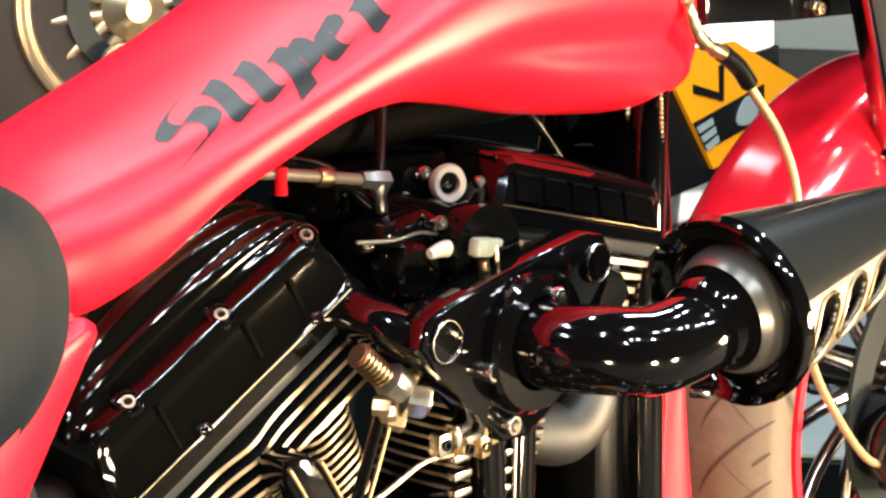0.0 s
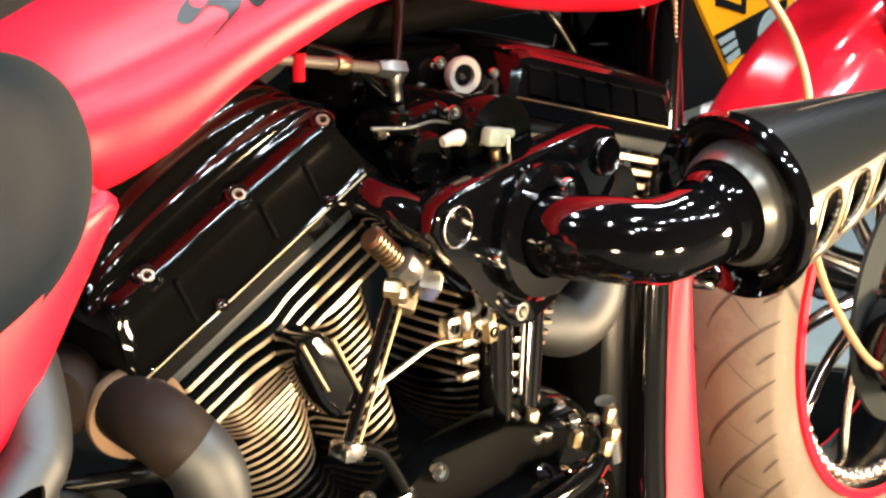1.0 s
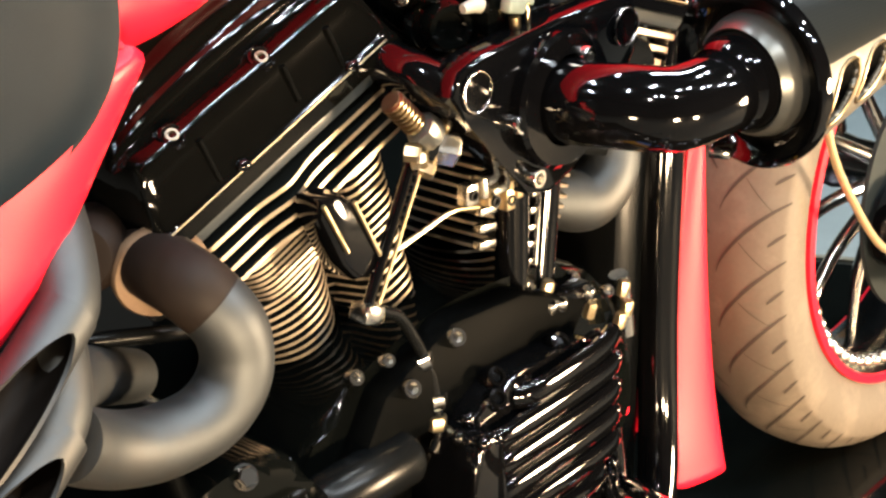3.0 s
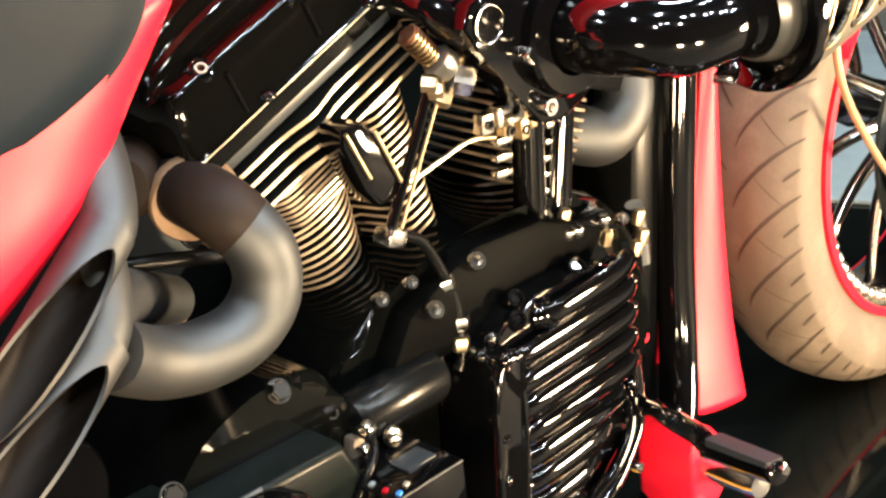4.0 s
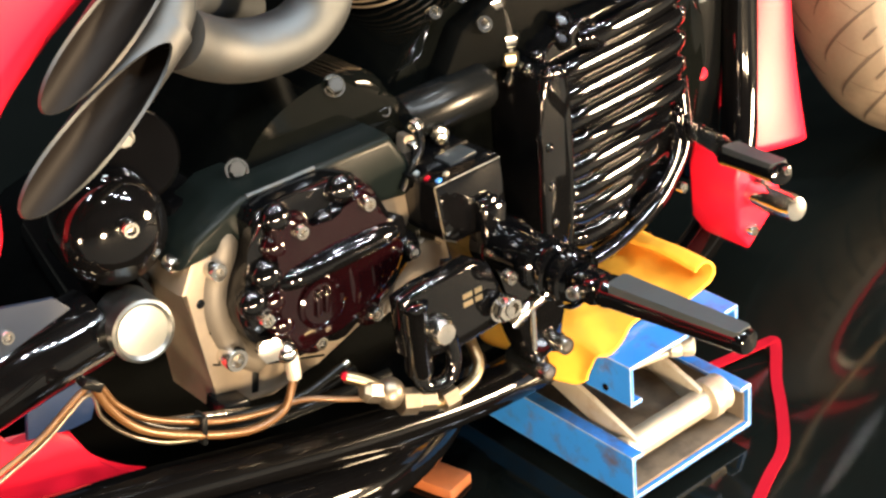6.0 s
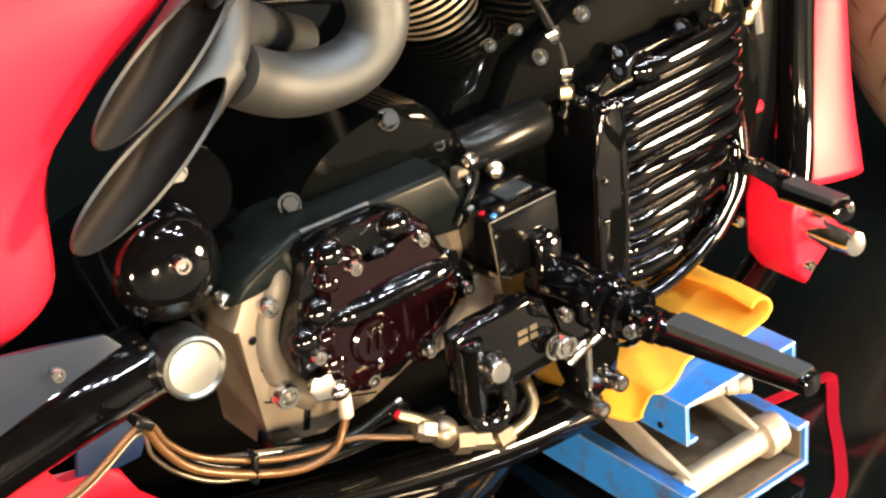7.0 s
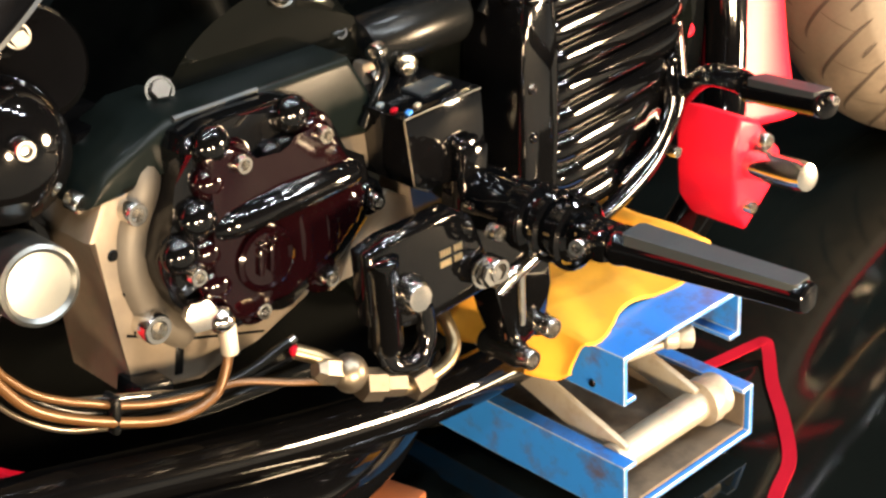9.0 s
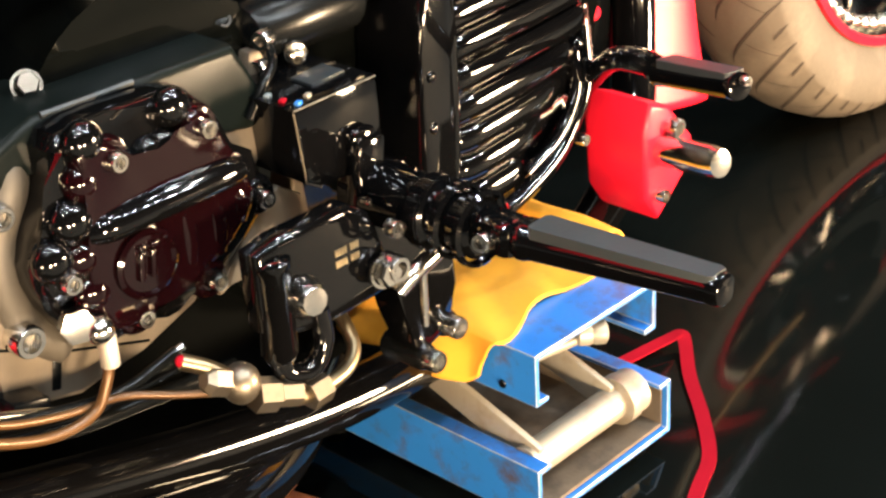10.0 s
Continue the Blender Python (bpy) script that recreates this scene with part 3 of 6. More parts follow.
bm = bmesh.new()
lathe(bm, (-0.044, -0.131, 0.617), (0.75, -0.55, -0.30), [(0.0125, 0), (0.0125, 0.013), (0.0105, 0.016), (0.006, 0.016), (0.005, 0.011), (0.0, 0.011)], 6)
part("hex_nut", bm, ALU, plug)
for c, turn in (((-0.067, -0.13, 0.618), 30), ((-0.061, -0.13, 0.611), 50), ((-0.056, -0.132, 0.604), 10)):
    bm = bmesh.new()
    lathe(bm, c, (0.5, -0.7, -0.4 + 0.01 * turn), [(0.0065, -0.004), (0.0065, 0.005), (0.005, 0.007), (0.003, 0.007)], 6)
    part("banjo_nut", bm, BRASS, plug)
for x, z in ((-0.046, 0.632), (-0.034, 0.628), (-0.022, 0.622)):
    bm = bmesh.new()
    lathe(bm, (x, -0.126, z), (0.3, -0.9, -0.2), [(0.0042, 0), (0.0042, 0.006), (0.003, 0.008)], 10)
    part("flange_screw", bm, BRASS, plug)
bm = bmesh.new()
tube(bm, [(-0.0925, -0.118, 0.547), (-0.0755, -0.12, 0.548), (-0.047, -0.12, 0.5535), (-0.018, -0.12, 0.5585), (0.012, -0.118, 0.552)], 0.0021, 10)
part("oil_line", bm, BRASS, bike)
bm = bmesh.new()
box(bm, (0.0145, -0.130, 0.5785), (0.034, 0.012, 0.0085), (0, -6, 0), 0.0015)
fitting = part("brass_manifold", bm, CHROME, bike)
for c, z, turn in (((0.023, -0.134, 0.5705), (0.034, 0.010, 0.0065), -5), ((-0.013, -0.131, 0.5725), (0.013, 0.010, 0.016), 4), ((0.027, -0.132, 0.557), (0.009, 0.009, 0.016), 0), ((0.010, -0.131, 0.561), (0.012, 0.009, 0.008), 0), ((0.037, -0.133, 0.5625), (0.007, 0.008, 0.014), 0), ((-0.001, -0.133, 0.575), (0.006, 0.010, 0.017), 0)):
    bm = bmesh.new()
    box(bm, c, z, (0, turn, 0), 0.0012)
    part("union_block", bm, BRASS if c[2] < 0.57 else ALU, fitting)
for x, z in ((-0.013, 0.5725), (0.010, 0.561), (0.027, 0.557)):
    bm = bmesh.new()
    lathe(bm, (x, -0.135, z), (0, -1, 0), [(0.0042, 0), (0.0042, 0.003), (0.0025, 0.003), (0.0025, 0.001), (0.0, 0.001)], 12)
    part("union_eye", bm, SATIN, fitting)
for x, z in ((0.026, 0.544), (0.025, 0.531), (0.024, 0.518)):
    bm = bmesh.new()
    box(bm, (x, -0.112, z), (0.019, 0.008, 0.0065), (0, 6, 0), 0.0015)
    part("ladder_rung", bm, ALU, fitting)
bm = bmesh.new()
tube(bm, [(-0.098, -0.124, 0.512), (-0.075, -0.122, 0.495), (-0.052, -0.124, 0.445), (-0.050, -0.128, 0.40), (-0.056, -0.128, 0.385)], 0.0045, 12)
feed = part("oil_feed_pipe", bm, SATIN, bike)
for p, d in (((-0.060, -0.123, 0.463), (0.35, 0, -1)), ((-0.048, -0.125, 0.428), (0.05, 0, -1)), ((-0.051, -0.127, 0.412), (-0.1, 0, -1))):
    bm = bmesh.new()
    lathe(bm, p, d, [(0.0075, 0), (0.0085, 0.002), (0.0085, 0.009), (0.0075, 0.011)], 6)
    part("pipe_nut", bm, BRASS if p[2] < 0.42 else CHROME, feed)
for x, z in ((0.092, 0.452), (0.099, 0.437), (0.088, 0.432), (0.142, 0.430), (0.146, 0.414), (0.191, 0.418), (0.196, 0.398), (0.187, 0.39)):
    bm = bmesh.new()
    lathe(bm, (x, -0.113, z), (0.1, -0.2, 1), [(0.0052, 0), (0.0052, 0.011), (0.0042, 0.013)], 8)
    part("tappet_stud", bm, BRASS, bike)
for x, z, r in ((-0.008, 0.438, 0.0075), (0.078, 0.462, 0.0055), (0.062, 0.448, 0.005), (0.135, 0.450, 0.005)):
    bolt(bike, (x, -0.106, z), r, (-0.3, -0.9, 0.3), HEX, "hex_bolt")

bm = bmesh.new()
lathe(bm, (0.238, -0.078, 0.279), (-0.6, -0.7, 0.4), [(0.007, -0.006), (0.007, 0.004), (0.005, 0.007), (0.0, 0.008)], 18)
part("red_marker", bm, RED, bike, "small red marker lens")

# pushrod tubes and tappet blocks of the front cylinder
for x0, x1, lo, hi in ((0.07, 0.078, 0.462, 0.60), (0.10, 0.122, 0.455, 0.60)):
    bm = bmesh.new()
    tube(bm, [(x0, -0.098, lo), (x1, -0.094, hi)], 0.0135, 18, raw=True)
    t = part("pushrod_tube", bm, BLACK, bike)
    bm = bmesh.new()
    lathe(bm, (x0, -0.098, lo - 0.012), (0, 0, 1), [(0.018, 0), (0.018, 0.01), (0.015, 0.014)], 20)
    part("tube_collar", bm, BLACK, t)
bm = bmesh.new()
for i in range(7):
    box(bm, (0.086 + 0.0022 * i, -0.1, 0.48 + 0.0135 * i), (0.0085, 0.006, 0.005), (0, 10, 0), 0.001)
part("tube_clip_rack", bm, ALU, bike)
bm = bmesh.new()
box(bm, (0.10, -0.11, 0.445), (0.075, 0.03, 0.02), (0, 4, 0), 0.005)
block = part("tappet_block", bm, BLACK, bike)
for x, z in ((0.082, 0.447), (0.094, 0.445), (0.128, 0.443)):
    bolt(block, (x, -0.126, z), 0.0052, (0, -0.3, 1))
bm = bmesh.new()
tube(bm, [(0.214, -0.1, 0.37), (0.21, -0.1, 0.40), (0.204, -0.1, 0.428)], 0.0085, 12)
part("breather_fitting", bm, CHROME, bike)
for x, y, z, r in ((-0.031, -0.127, 0.466, 0.0072), (-0.080, -0.128, 0.445, 0.0072), (-0.115, -0.11, 0.462, 0.006), (0.146, -0.13, 0.441, 0.005), (-0.10, -0.128, 0.475, 0.005)):
    bolt(gear_case, (x, y, z), r, (-0.25, -0.85, 0.45))

bm = bmesh.new()
prism(bm, smooth_outline([(0.055, 0.655), (0.10, 0.672), (0.205, 0.640), (0.222, 0.605), (0.15, 0.60), (0.09, 0.60)], 1), -0.128, -0.10, 0.006)
part("intake_manifold", bm, SATIN, bike)

# finned cam cover
bm = bmesh.new()
prism(bm, smooth_outline([(-0.064, 0.225), (-0.050, 0.392), (-0.028, 0.414), (0.0, 0.428), (0.055, 0.428), (0.10, 0.424), (0.130, 0.402), (0.134, 0.30), (0.125, 0.258), (0.09, 0.228), (0.04, 0.208), (-0.02, 0.200), (-0.052, 0.208)], 1), -0.152, -0.1, 0.006, 3)
cam_cover = part("cam_cover", bm, BLACK, bike)
bm = bmesh.new()
prism(bm, smooth_outline([(-0.064, 0.215), (-0.056, 0.392), (-0.046, 0.404), (-0.030, 0.404), (-0.022, 0.392), (-0.028, 0.215)], 1), -0.169, -0.105, 0.006, 3)
column = part("cover_column", bm, BLACK, cam_cover)
for x, y, z, r in ((-0.044, -0.166, 0.399, 0.0065), (-0.030, -0.166, 0.397, 0.006), (-0.052, -0.150, 0.402, 0.0065), (-0.036, -0.145, 0.408, 0.006), (-0.050, -0.168, 0.335, 0.0045), (-0.050, -0.168, 0.298, 0.0045), (-0.049, -0.168, 0.262, 0.0045)):
    bm = bmesh.new()
    ball(bm, (x, y, z), r, (1, 0.8, 1), 16, 10)
    part("column_knuckle", bm, BLACK, column)
bm = bmesh.new()
tube(bm, [(-0.0245, -0.163, 0.392), (-0.0245, -0.164, 0.31), (-0.029, -0.163, 0.225)], 0.0045, 12)
part("column_bead", bm, BLACK, column)
for i in range(9):
    z = 0.4125 - 0.0232 * i
    left = 0.012 if i == 0 else -0.034 + max(0, i - 2) * 0.004
    right = 0.126 if i < 5 else 0.126 - 0.018 * (i - 4)
    bm = bmesh.new()
    tube(bm, [(left, -0.150, z - 0.003), (left + 0.012, -0.162, z - 0.002), (left + 0.04, -0.165, z), (0.5 * (left + right) + 0.02, -0.164, z + 0.002), (right - 0.014, -0.160, z + 0.004), (right, -0.152, z + 0.004)], 0.0108, 18, 6)
    for v in bm.verts:
        v.co.y = -0.152 + (v.co.y + 0.152) * 0.58
    part("cover_fin", bm, BLACK, cam_cover)
for pts, r in (([(0.134, -0.148, 0.33), (0.127, -0.158, 0.272), (0.10, -0.165, 0.245), (0.072, -0.169, 0.228), (0.02, -0.170, 0.210), (-0.04, -0.166, 0.203)], 0.0065), ([(0.122, -0.152, 0.30), (0.113, -0.160, 0.268), (0.085, -0.166, 0.244), (0.045, -0.167, 0.228)], 0.0048), ([(0.140, -0.14, 0.32), (0.135, -0.148, 0.262), (0.108, -0.156, 0.233), (0.075, -0.160, 0.215), (0.02, -0.160, 0.198)], 0.006)):
    bm = bmesh.new()
    tube(bm, pts, r, 14)
    part("cover_lip", bm, BLACK, cam_cover)
for k in range(6):
    bm = bmesh.new()
    ball(bm, (0.128 - 0.0009 * k * k * 0.4, -0.154, 0.397 - 0.0235 * k), 0.0062, (1, 0.9, 1), 16, 10)
    part("cover_stud", bm, BLACK, cam_cover)
for x, y, z, r in ((-0.0015, -0.138, 0.425, 0.009), (-0.012, -0.148, 0.4145, 0.009), (0.076, -0.147, 0.4115, 0.010), (0.073, -0.138, 0.424, 0.010), (0.118, -0.145, 0.412, 0.008)):
    bm = bmesh.new()
    lathe(bm, (x, y, z), (-0.15, -0.75, 0.55), [(r, -0.012), (r, 0.005), (0.82 * r, 0.0085), (0.55 * r, 0.0088), (0.45 * r, 0.006), (0.0, 0.006)], 22, close=False)
    part("screw_boss", bm, BLACK, cam_cover)
for x, z in ((0.0175, 0.4125), (0.10, 0.4185)):
    bm = bmesh.new()
    ring = [Vector((x + 0.0125 * math.cos(a), -0.147 - 0.007 * math.sin(a), z + 0.0105 * math.sin(a))) for a in (2 * math.pi * k / 32 for k in range(33))]
    tube(bm, ring, 0.0022, 8, raw=True, cap=False)
    part("well_lip", bm, BLACK, cam_cover)
for x, z in ((-0.030, 0.214), (0.112, 0.232)):
    bolt(cam_cover, (x, -0.165, z), 0.0048)

# unseen block for sump and left-hand primary case, added to stop floor reflections
bm = bmesh.new()
prism(bm, smooth_outline([(-0.50, 0.09), (-0.50, 0.30), (-0.36, 0.36), (0.0, 0.38), (0.18, 0.32), (0.20, 0.17), (0.10, 0.09), (-0.3, 0.07)], 2), -0.06, 0.13, 0.01)
part("sump_reflection_block", bm, DEEP, bike)

# starter motor and small case
bm = bmesh.new()
lathe(bm, (-0.172, -0.128, 0.392), (1, 0, 0.02), [(0.012, -0.004), (0.019, 0), (0.021, 0.006), (0.021, 0.085), (0.018, 0.09)], 28)
starter = part("starter_motor", bm, SATIN, bike)
for dy, dz in ((-0.017, -0.016), (-0.024, 0.004)):
    bolt(starter, (-0.172, -0.125 + dy, 0.392 + dz), 0.006, (-1, -0.4, 0))
bm = bmesh.new()
tube(bm, [(-0.205, -0.125, 0.33), (-0.203, -0.128, 0.385)], 0.0105, 16, raw=True)
part("drain_pipe", bm, PLATE, bike)

# gearbox
bm = bmesh.new()
prism(bm, smooth_outline([(-0.345, 0.36), (-0.335, 0.40), (-0.302, 0.437), (-0.25, 0.455), (-0.19, 0.448), (-0.17, 0.40), (-0.175, 0.36)], 2), -0.132, 0.02, 0.013, 4)
gearbox = part("gearbox_case", bm, CASE, bike, angle=14)
bolt(gearbox, (-0.330, -0.132, 0.412), 0.0072, (-0.3, -0.8, 0.5), HEX, "hex_bolt")
bolt(gearbox, (-0.2347, -0.133, 0.447), 0.0072, (-0.2, -0.8, 0.5), HEX, "hex_bolt")
bm = bmesh.new()
prism(bm, [(-0.40, 0.37), (-0.385, 0.40), (-0.35, 0.40), (-0.35, 0.36)], -0.125, -0.06, 0.006)
part("gearbox_ear", bm, BLACK, gearbox)
bm = bmesh.new()
prism(bm, [(-0.412, 0.352), (-0.392, 0.388), (-0.350, 0.404), (-0.215, 0.402), (-0.196, 0.372), (-0.20, 0.33), (-0.222, 0.295), (-0.262, 0.256), (-0.305, 0.243), (-0.350, 0.234), (-0.402, 0.246), (-0.398, 0.285), (-0.401, 0.316)], -0.166, -0.100, 0.004)
plate = part("gearbox_plate", bm, PLATE, bike)
bm = bmesh.new()
prism(bm, [(-0.410, 0.372), (-0.395, 0.390), (-0.350, 0.409), (-0.212, 0.407), (-0.194, 0.374), (-0.20, 0.35), (-0.25, 0.36), (-0.36, 0.385), (-0.385, 0.372)], -0.1685, -0.1, 0.006, 3)
part("plate_beam", bm, BEAM, plate)
bm = bmesh.new()
tube(bm, [(-0.346, -0.1668, 0.4080), (-0.318, -0.1672, 0.4076), (-0.285, -0.1668, 0.4074)], 0.0021, 8, raw=True)
part("beam_edge", bm, STEEL, plate)
bolt(plate, (-0.384, -0.167, 0.364), 0.0072)
bolt(plate, (-0.384, -0.167, 0.29), 0.0098)
for x, z in ((-0.398, 0.340), (-0.392, 0.314)):
    bm = bmesh.new()
    lathe(bm, (x, -0.1662, z), (0, -1, 0), [(0.0038, 0), (0.003, 0.0008), (0.0, 0.0002)], 14)
    part("screw_hole", bm, SATIN, plate)
bm = bmesh.new()
tube(bm, [(-0.3975, -0.1662, 0.2865), (-0.353, -0.1662, 0.2655), (-0.300, -0.1662, 0.2475)], 0.0009, 8, raw=True)
part("case_seam", bm, SATIN, plate)
bm = bmesh.new()
box(bm, (-0.3645, -0.1655, 0.2555), (0.0062, 0.003, 0.020), (0, 12, 0), 0.001)
part("case_slot", bm, SATIN, plate)
bm = bmesh.new()
tube(bm, [(-0.366, -0.150, 0.392), (-0.369, -0.159, 0.376), (-0.383, -0.160, 0.347), (-0.385, -0.160, 0.317), (-0.374, -0.160, 0.288), (-0.356, -0.158, 0.268)], 0.0125, 18)
part("plate_shoulder", bm, SHOULDER, plate)
bm = bmesh.new()
prism(bm, smooth_outline([(-0.358, 0.403), (-0.330, 0.407), (-0.268, 0.405), (-0.252, 0.389), (-0.236, 0.352), (-0.213, 0.327), (-0.220, 0.305), (-0.250, 0.290), (-0.268, 0.273), (-0.298, 0.281), (-0.318, 0.271), (-0.345, 0.271), (-0.370, 0.296), (-0.382, 0.330), (-0.374, 0.352), (-0.358, 0.372)], 1), -0.190, -0.16, 0.007, 3)
cover = part("gearbox_end_cover", bm, BLACK, bike)
bm = bmesh.new()
prism(bm, smooth_outline([(-0.350, 0.398), (-0.332, 0.399), (-0.318, 0.384), (-0.300, 0.374), (-0.284, 0.379), (-0.273, 0.394), (-0.258, 0.388), (-0.244, 0.352), (-0.229, 0.326), (-0.262, 0.297), (-0.300, 0.294), (-0.316, 0.281), (-0.342, 0.282), (-0.354, 0.308), (-0.350, 0.345), (-0.347, 0.370)], 1), -0.200, -0.186, 0.0045, 3)
part("cover_face", bm, REDGLEAM, cover)
bm = bmesh.new()
tube(bm, [(-0.348, -0.195, 0.346), (-0.33, -0.199, 0.3475), (-0.30, -0.2005, 0.349), (-0.254, -0.1995, 0.349), (-0.238, -0.194, 0.346)], lambda t: 0.0095 * (1 - abs(2 * t - 1) ** 5 * 0.4), 18)
part("cover_rib", bm, BLACK, cover)
for x, z0, z1 in ((-0.285, 0.338, 0.300), (-0.264, 0.336, 0.302), (-0.246, 0.334, 0.316)):
    bm = bmesh.new()
    tube(bm, [(x, -0.197, z0), (x + 0.002, -0.2, 0.5 * (z0 + z1)), (x, -0.197, z1)], 0.0062, 14)
    for v in bm.verts:
        v.co.y = -0.196 + (v.co.y + 0.196) * 0.55
    part("face_flute", bm, REDGLEAM, cover)
for x, z in ((-0.2643, 0.3807), (-0.3258, 0.3827), (-0.3637, 0.3232), (-0.3209, 0.2828), (-0.2669, 0.2831), (-0.2242, 0.3204)):
    y = -0.198 if z > 0.35 else -0.1935
    bm = bmesh.new()
    lathe(bm, (x, y + 0.014, z), (0, -1, 0), [(0.0135, 0), (0.0130, 0.009), (0.0108, 0.0125), (0.0078, 0.013), (0.0072, 0.0115), (0.0, 0.0115)], 24, close=False)
    part("screw_boss", bm, REDGLEAM if z > 0.35 or z < 0.3 else BLACK, cover)
    bolt(cover, (x, y + 0.001, z), 0.0056)
for x, z, r, mat in ((-0.3395, 0.3965, 0.0125, BLACK), (-0.2802, 0.397, 0.012, BLACK), (-0.2985, 0.3765, 0.0095, BLACK), (-0.2875, 0.378, 0.0085, BLACK), (-0.3546, 0.3556, 0.0135, BLACK), (-0.3696, 0.338, 0.0125, BLACK), (-0.352, 0.333, 0.0115, REDGLEAM), (-0.349, 0.311, 0.0125, REDGLEAM), (-0.344, 0.375, 0.0115, REDGLEAM)):
    bm = bmesh.new()
    ball(bm, (x, -0.192, z), r, (1, 0.78, 1))
    part("cover_knuckle", bm, mat, cover)
bm = bmesh.new()
lathe(bm, (-0.3165, -0.199, 0.3177), (0, -1, 0), [(0.021, 0), (0.021, 0.0035), (0.0185, 0.0048), (0.0165, 0.003), (0.0, 0.003)], 32, close=False)
emblem = part("round_emblem", bm, REDGLEAM, cover)
for dx in (-0.005, 0.003):
    bm = bmesh.new()
    box(bm, (-0.3165 + dx, -0.2033, 0.3177), (0.0042, 0.003, 0.017), (0, 8, 0), 0.001)
    box(bm, (-0.3165 + dx + 0.002, -0.2033, 0.3287), (0.0055, 0.003, 0.003), (0, 8, 0), 0.001)
    part("emblem_bar", bm, REDGLEAM, emblem)
bm = bmesh.new()
lathe(bm, (-0.364, -0.194, 0.299), (-0.3, -0.9, 0.1), [(0.0105, 0), (0.0105, 0.009), (0.0, 0.011)], 6)
ball(bm, (-0.355, -0.203, 0.293), 0.0085)
part("banjo_bolt", bm, CHROME, plate)
bm = bmesh.new()
box(bm, (-0.394, -0.172, 0.253), (0.024, 0.026, 0.012), (0, 14, 0), 0.002)
part("plate_clip", bm, SATIN, plate)

# bare case webs behind the brake cylinder
for web in ([(-0.206, 0.3036), (-0.1905, 0.2937), (-0.187, 0.2815), (-0.2095, 0.2753), (-0.2251, 0.2643), (-0.247, 0.256), (-0.2498, 0.2605), (-0.2381, 0.2717), (-0.2221, 0.2872)], [(-0.180, 0.318), (-0.174, 0.318), (-0.1698, 0.2809), (-0.1784, 0.2834), (-0.184, 0.295)]):
    bm = bmesh.new()
    prism(bm, web, -0.172, -0.150, 0.002)
    part("case_web", bm, PLATE, bike, angle=20)

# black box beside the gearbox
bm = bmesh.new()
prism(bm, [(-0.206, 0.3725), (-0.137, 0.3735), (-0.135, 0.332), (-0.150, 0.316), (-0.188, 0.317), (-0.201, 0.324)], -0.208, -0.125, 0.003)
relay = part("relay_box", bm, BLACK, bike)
bm = bmesh.new()
box(bm, (-0.160, -0.180, 0.3740), (0.028, 0.020, 0.003), (0, -2, 0), 0.0012)
part("box_lid", bm, GREYBAND, relay)
for c, mat in (((-0.2000, -0.1926, 0.3735), STRAP), ((-0.1970, -0.2030, 0.3735), BLUE), ((-0.2000, -0.1793, 0.3735), GREY), ((-0.186, -0.199, 0.3738), ZINC)):
    bm = bmesh.new()
    box(bm, c, (0.0050, 0.0036, 0.003), (0, -2, 18), 0.0008)
    part("wire_plug", bm, mat, relay)
bm = bmesh.new()
box(bm, (-0.158, -0.212, 0.339), (0.020, 0.010, 0.016), (0, 0, 0), 0.004)
part("box_latch", bm, BLACK, relay)
# thin pale lines added along the box edges as chamfer highlights
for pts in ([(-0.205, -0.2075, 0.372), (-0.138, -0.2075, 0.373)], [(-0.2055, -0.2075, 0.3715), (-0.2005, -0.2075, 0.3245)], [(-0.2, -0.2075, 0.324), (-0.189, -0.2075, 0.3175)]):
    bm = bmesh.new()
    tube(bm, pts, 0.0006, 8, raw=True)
    part("box_edge_glint", bm, OLDZINC, relay)
bm = bmesh.new()
box(bm, (-0.158, -0.214, 0.318), (0.024, 0.014, 0.05), (0, 6, 0), 0.005)
part("box_bracket", bm, BLACK, relay)
bm = bmesh.new()
prism(bm, [(-0.243, 0.262), (-0.222, 0.300), (-0.196, 0.312), (-0.178, 0.300), (-0.186, 0.275), (-0.215, 0.262)], -0.176, -0.168, 0.002)
part("lower_bracket", bm, PLATE, bike)
for x, y, z, r in ((-0.186, -0.126, 0.405, 0.005),):
    bolt(gearbox, (x, y, z), r, (-0.3, -0.8, 0.5))
for x, y, z in ((-0.1206, -0.150, 0.3808),):
    bm = bmesh.new()
    lathe(bm, (x - 0.03, y, z), (-0.5, -0.8, -0.2), [(0.0075, 0), (0.0075, 0.004), (0.0052, 0.005), (0.0052, 0.010), (0.003, 0.011), (0.003, 0.006), (0.0, 0.006)], 18)
    part("terminal_nut", bm, ALU, starter)
bm = bmesh.new()
tube(bm, [(-0.172, -0.15, 0.392), (-0.182, -0.165, 0.386), (-0.196, -0.172, 0.378), (-0.21, -0.172, 0.36)], 0.0032, 10)
part("starter_cable", bm, SATIN, starter)
bm = bmesh.new()
box(bm, (-0.1745, -0.138, 0.371), (0.019, 0.012, 0.032), (0, 8, 0), 0.003)
part("cast_pad", bm, PLATE, plate)

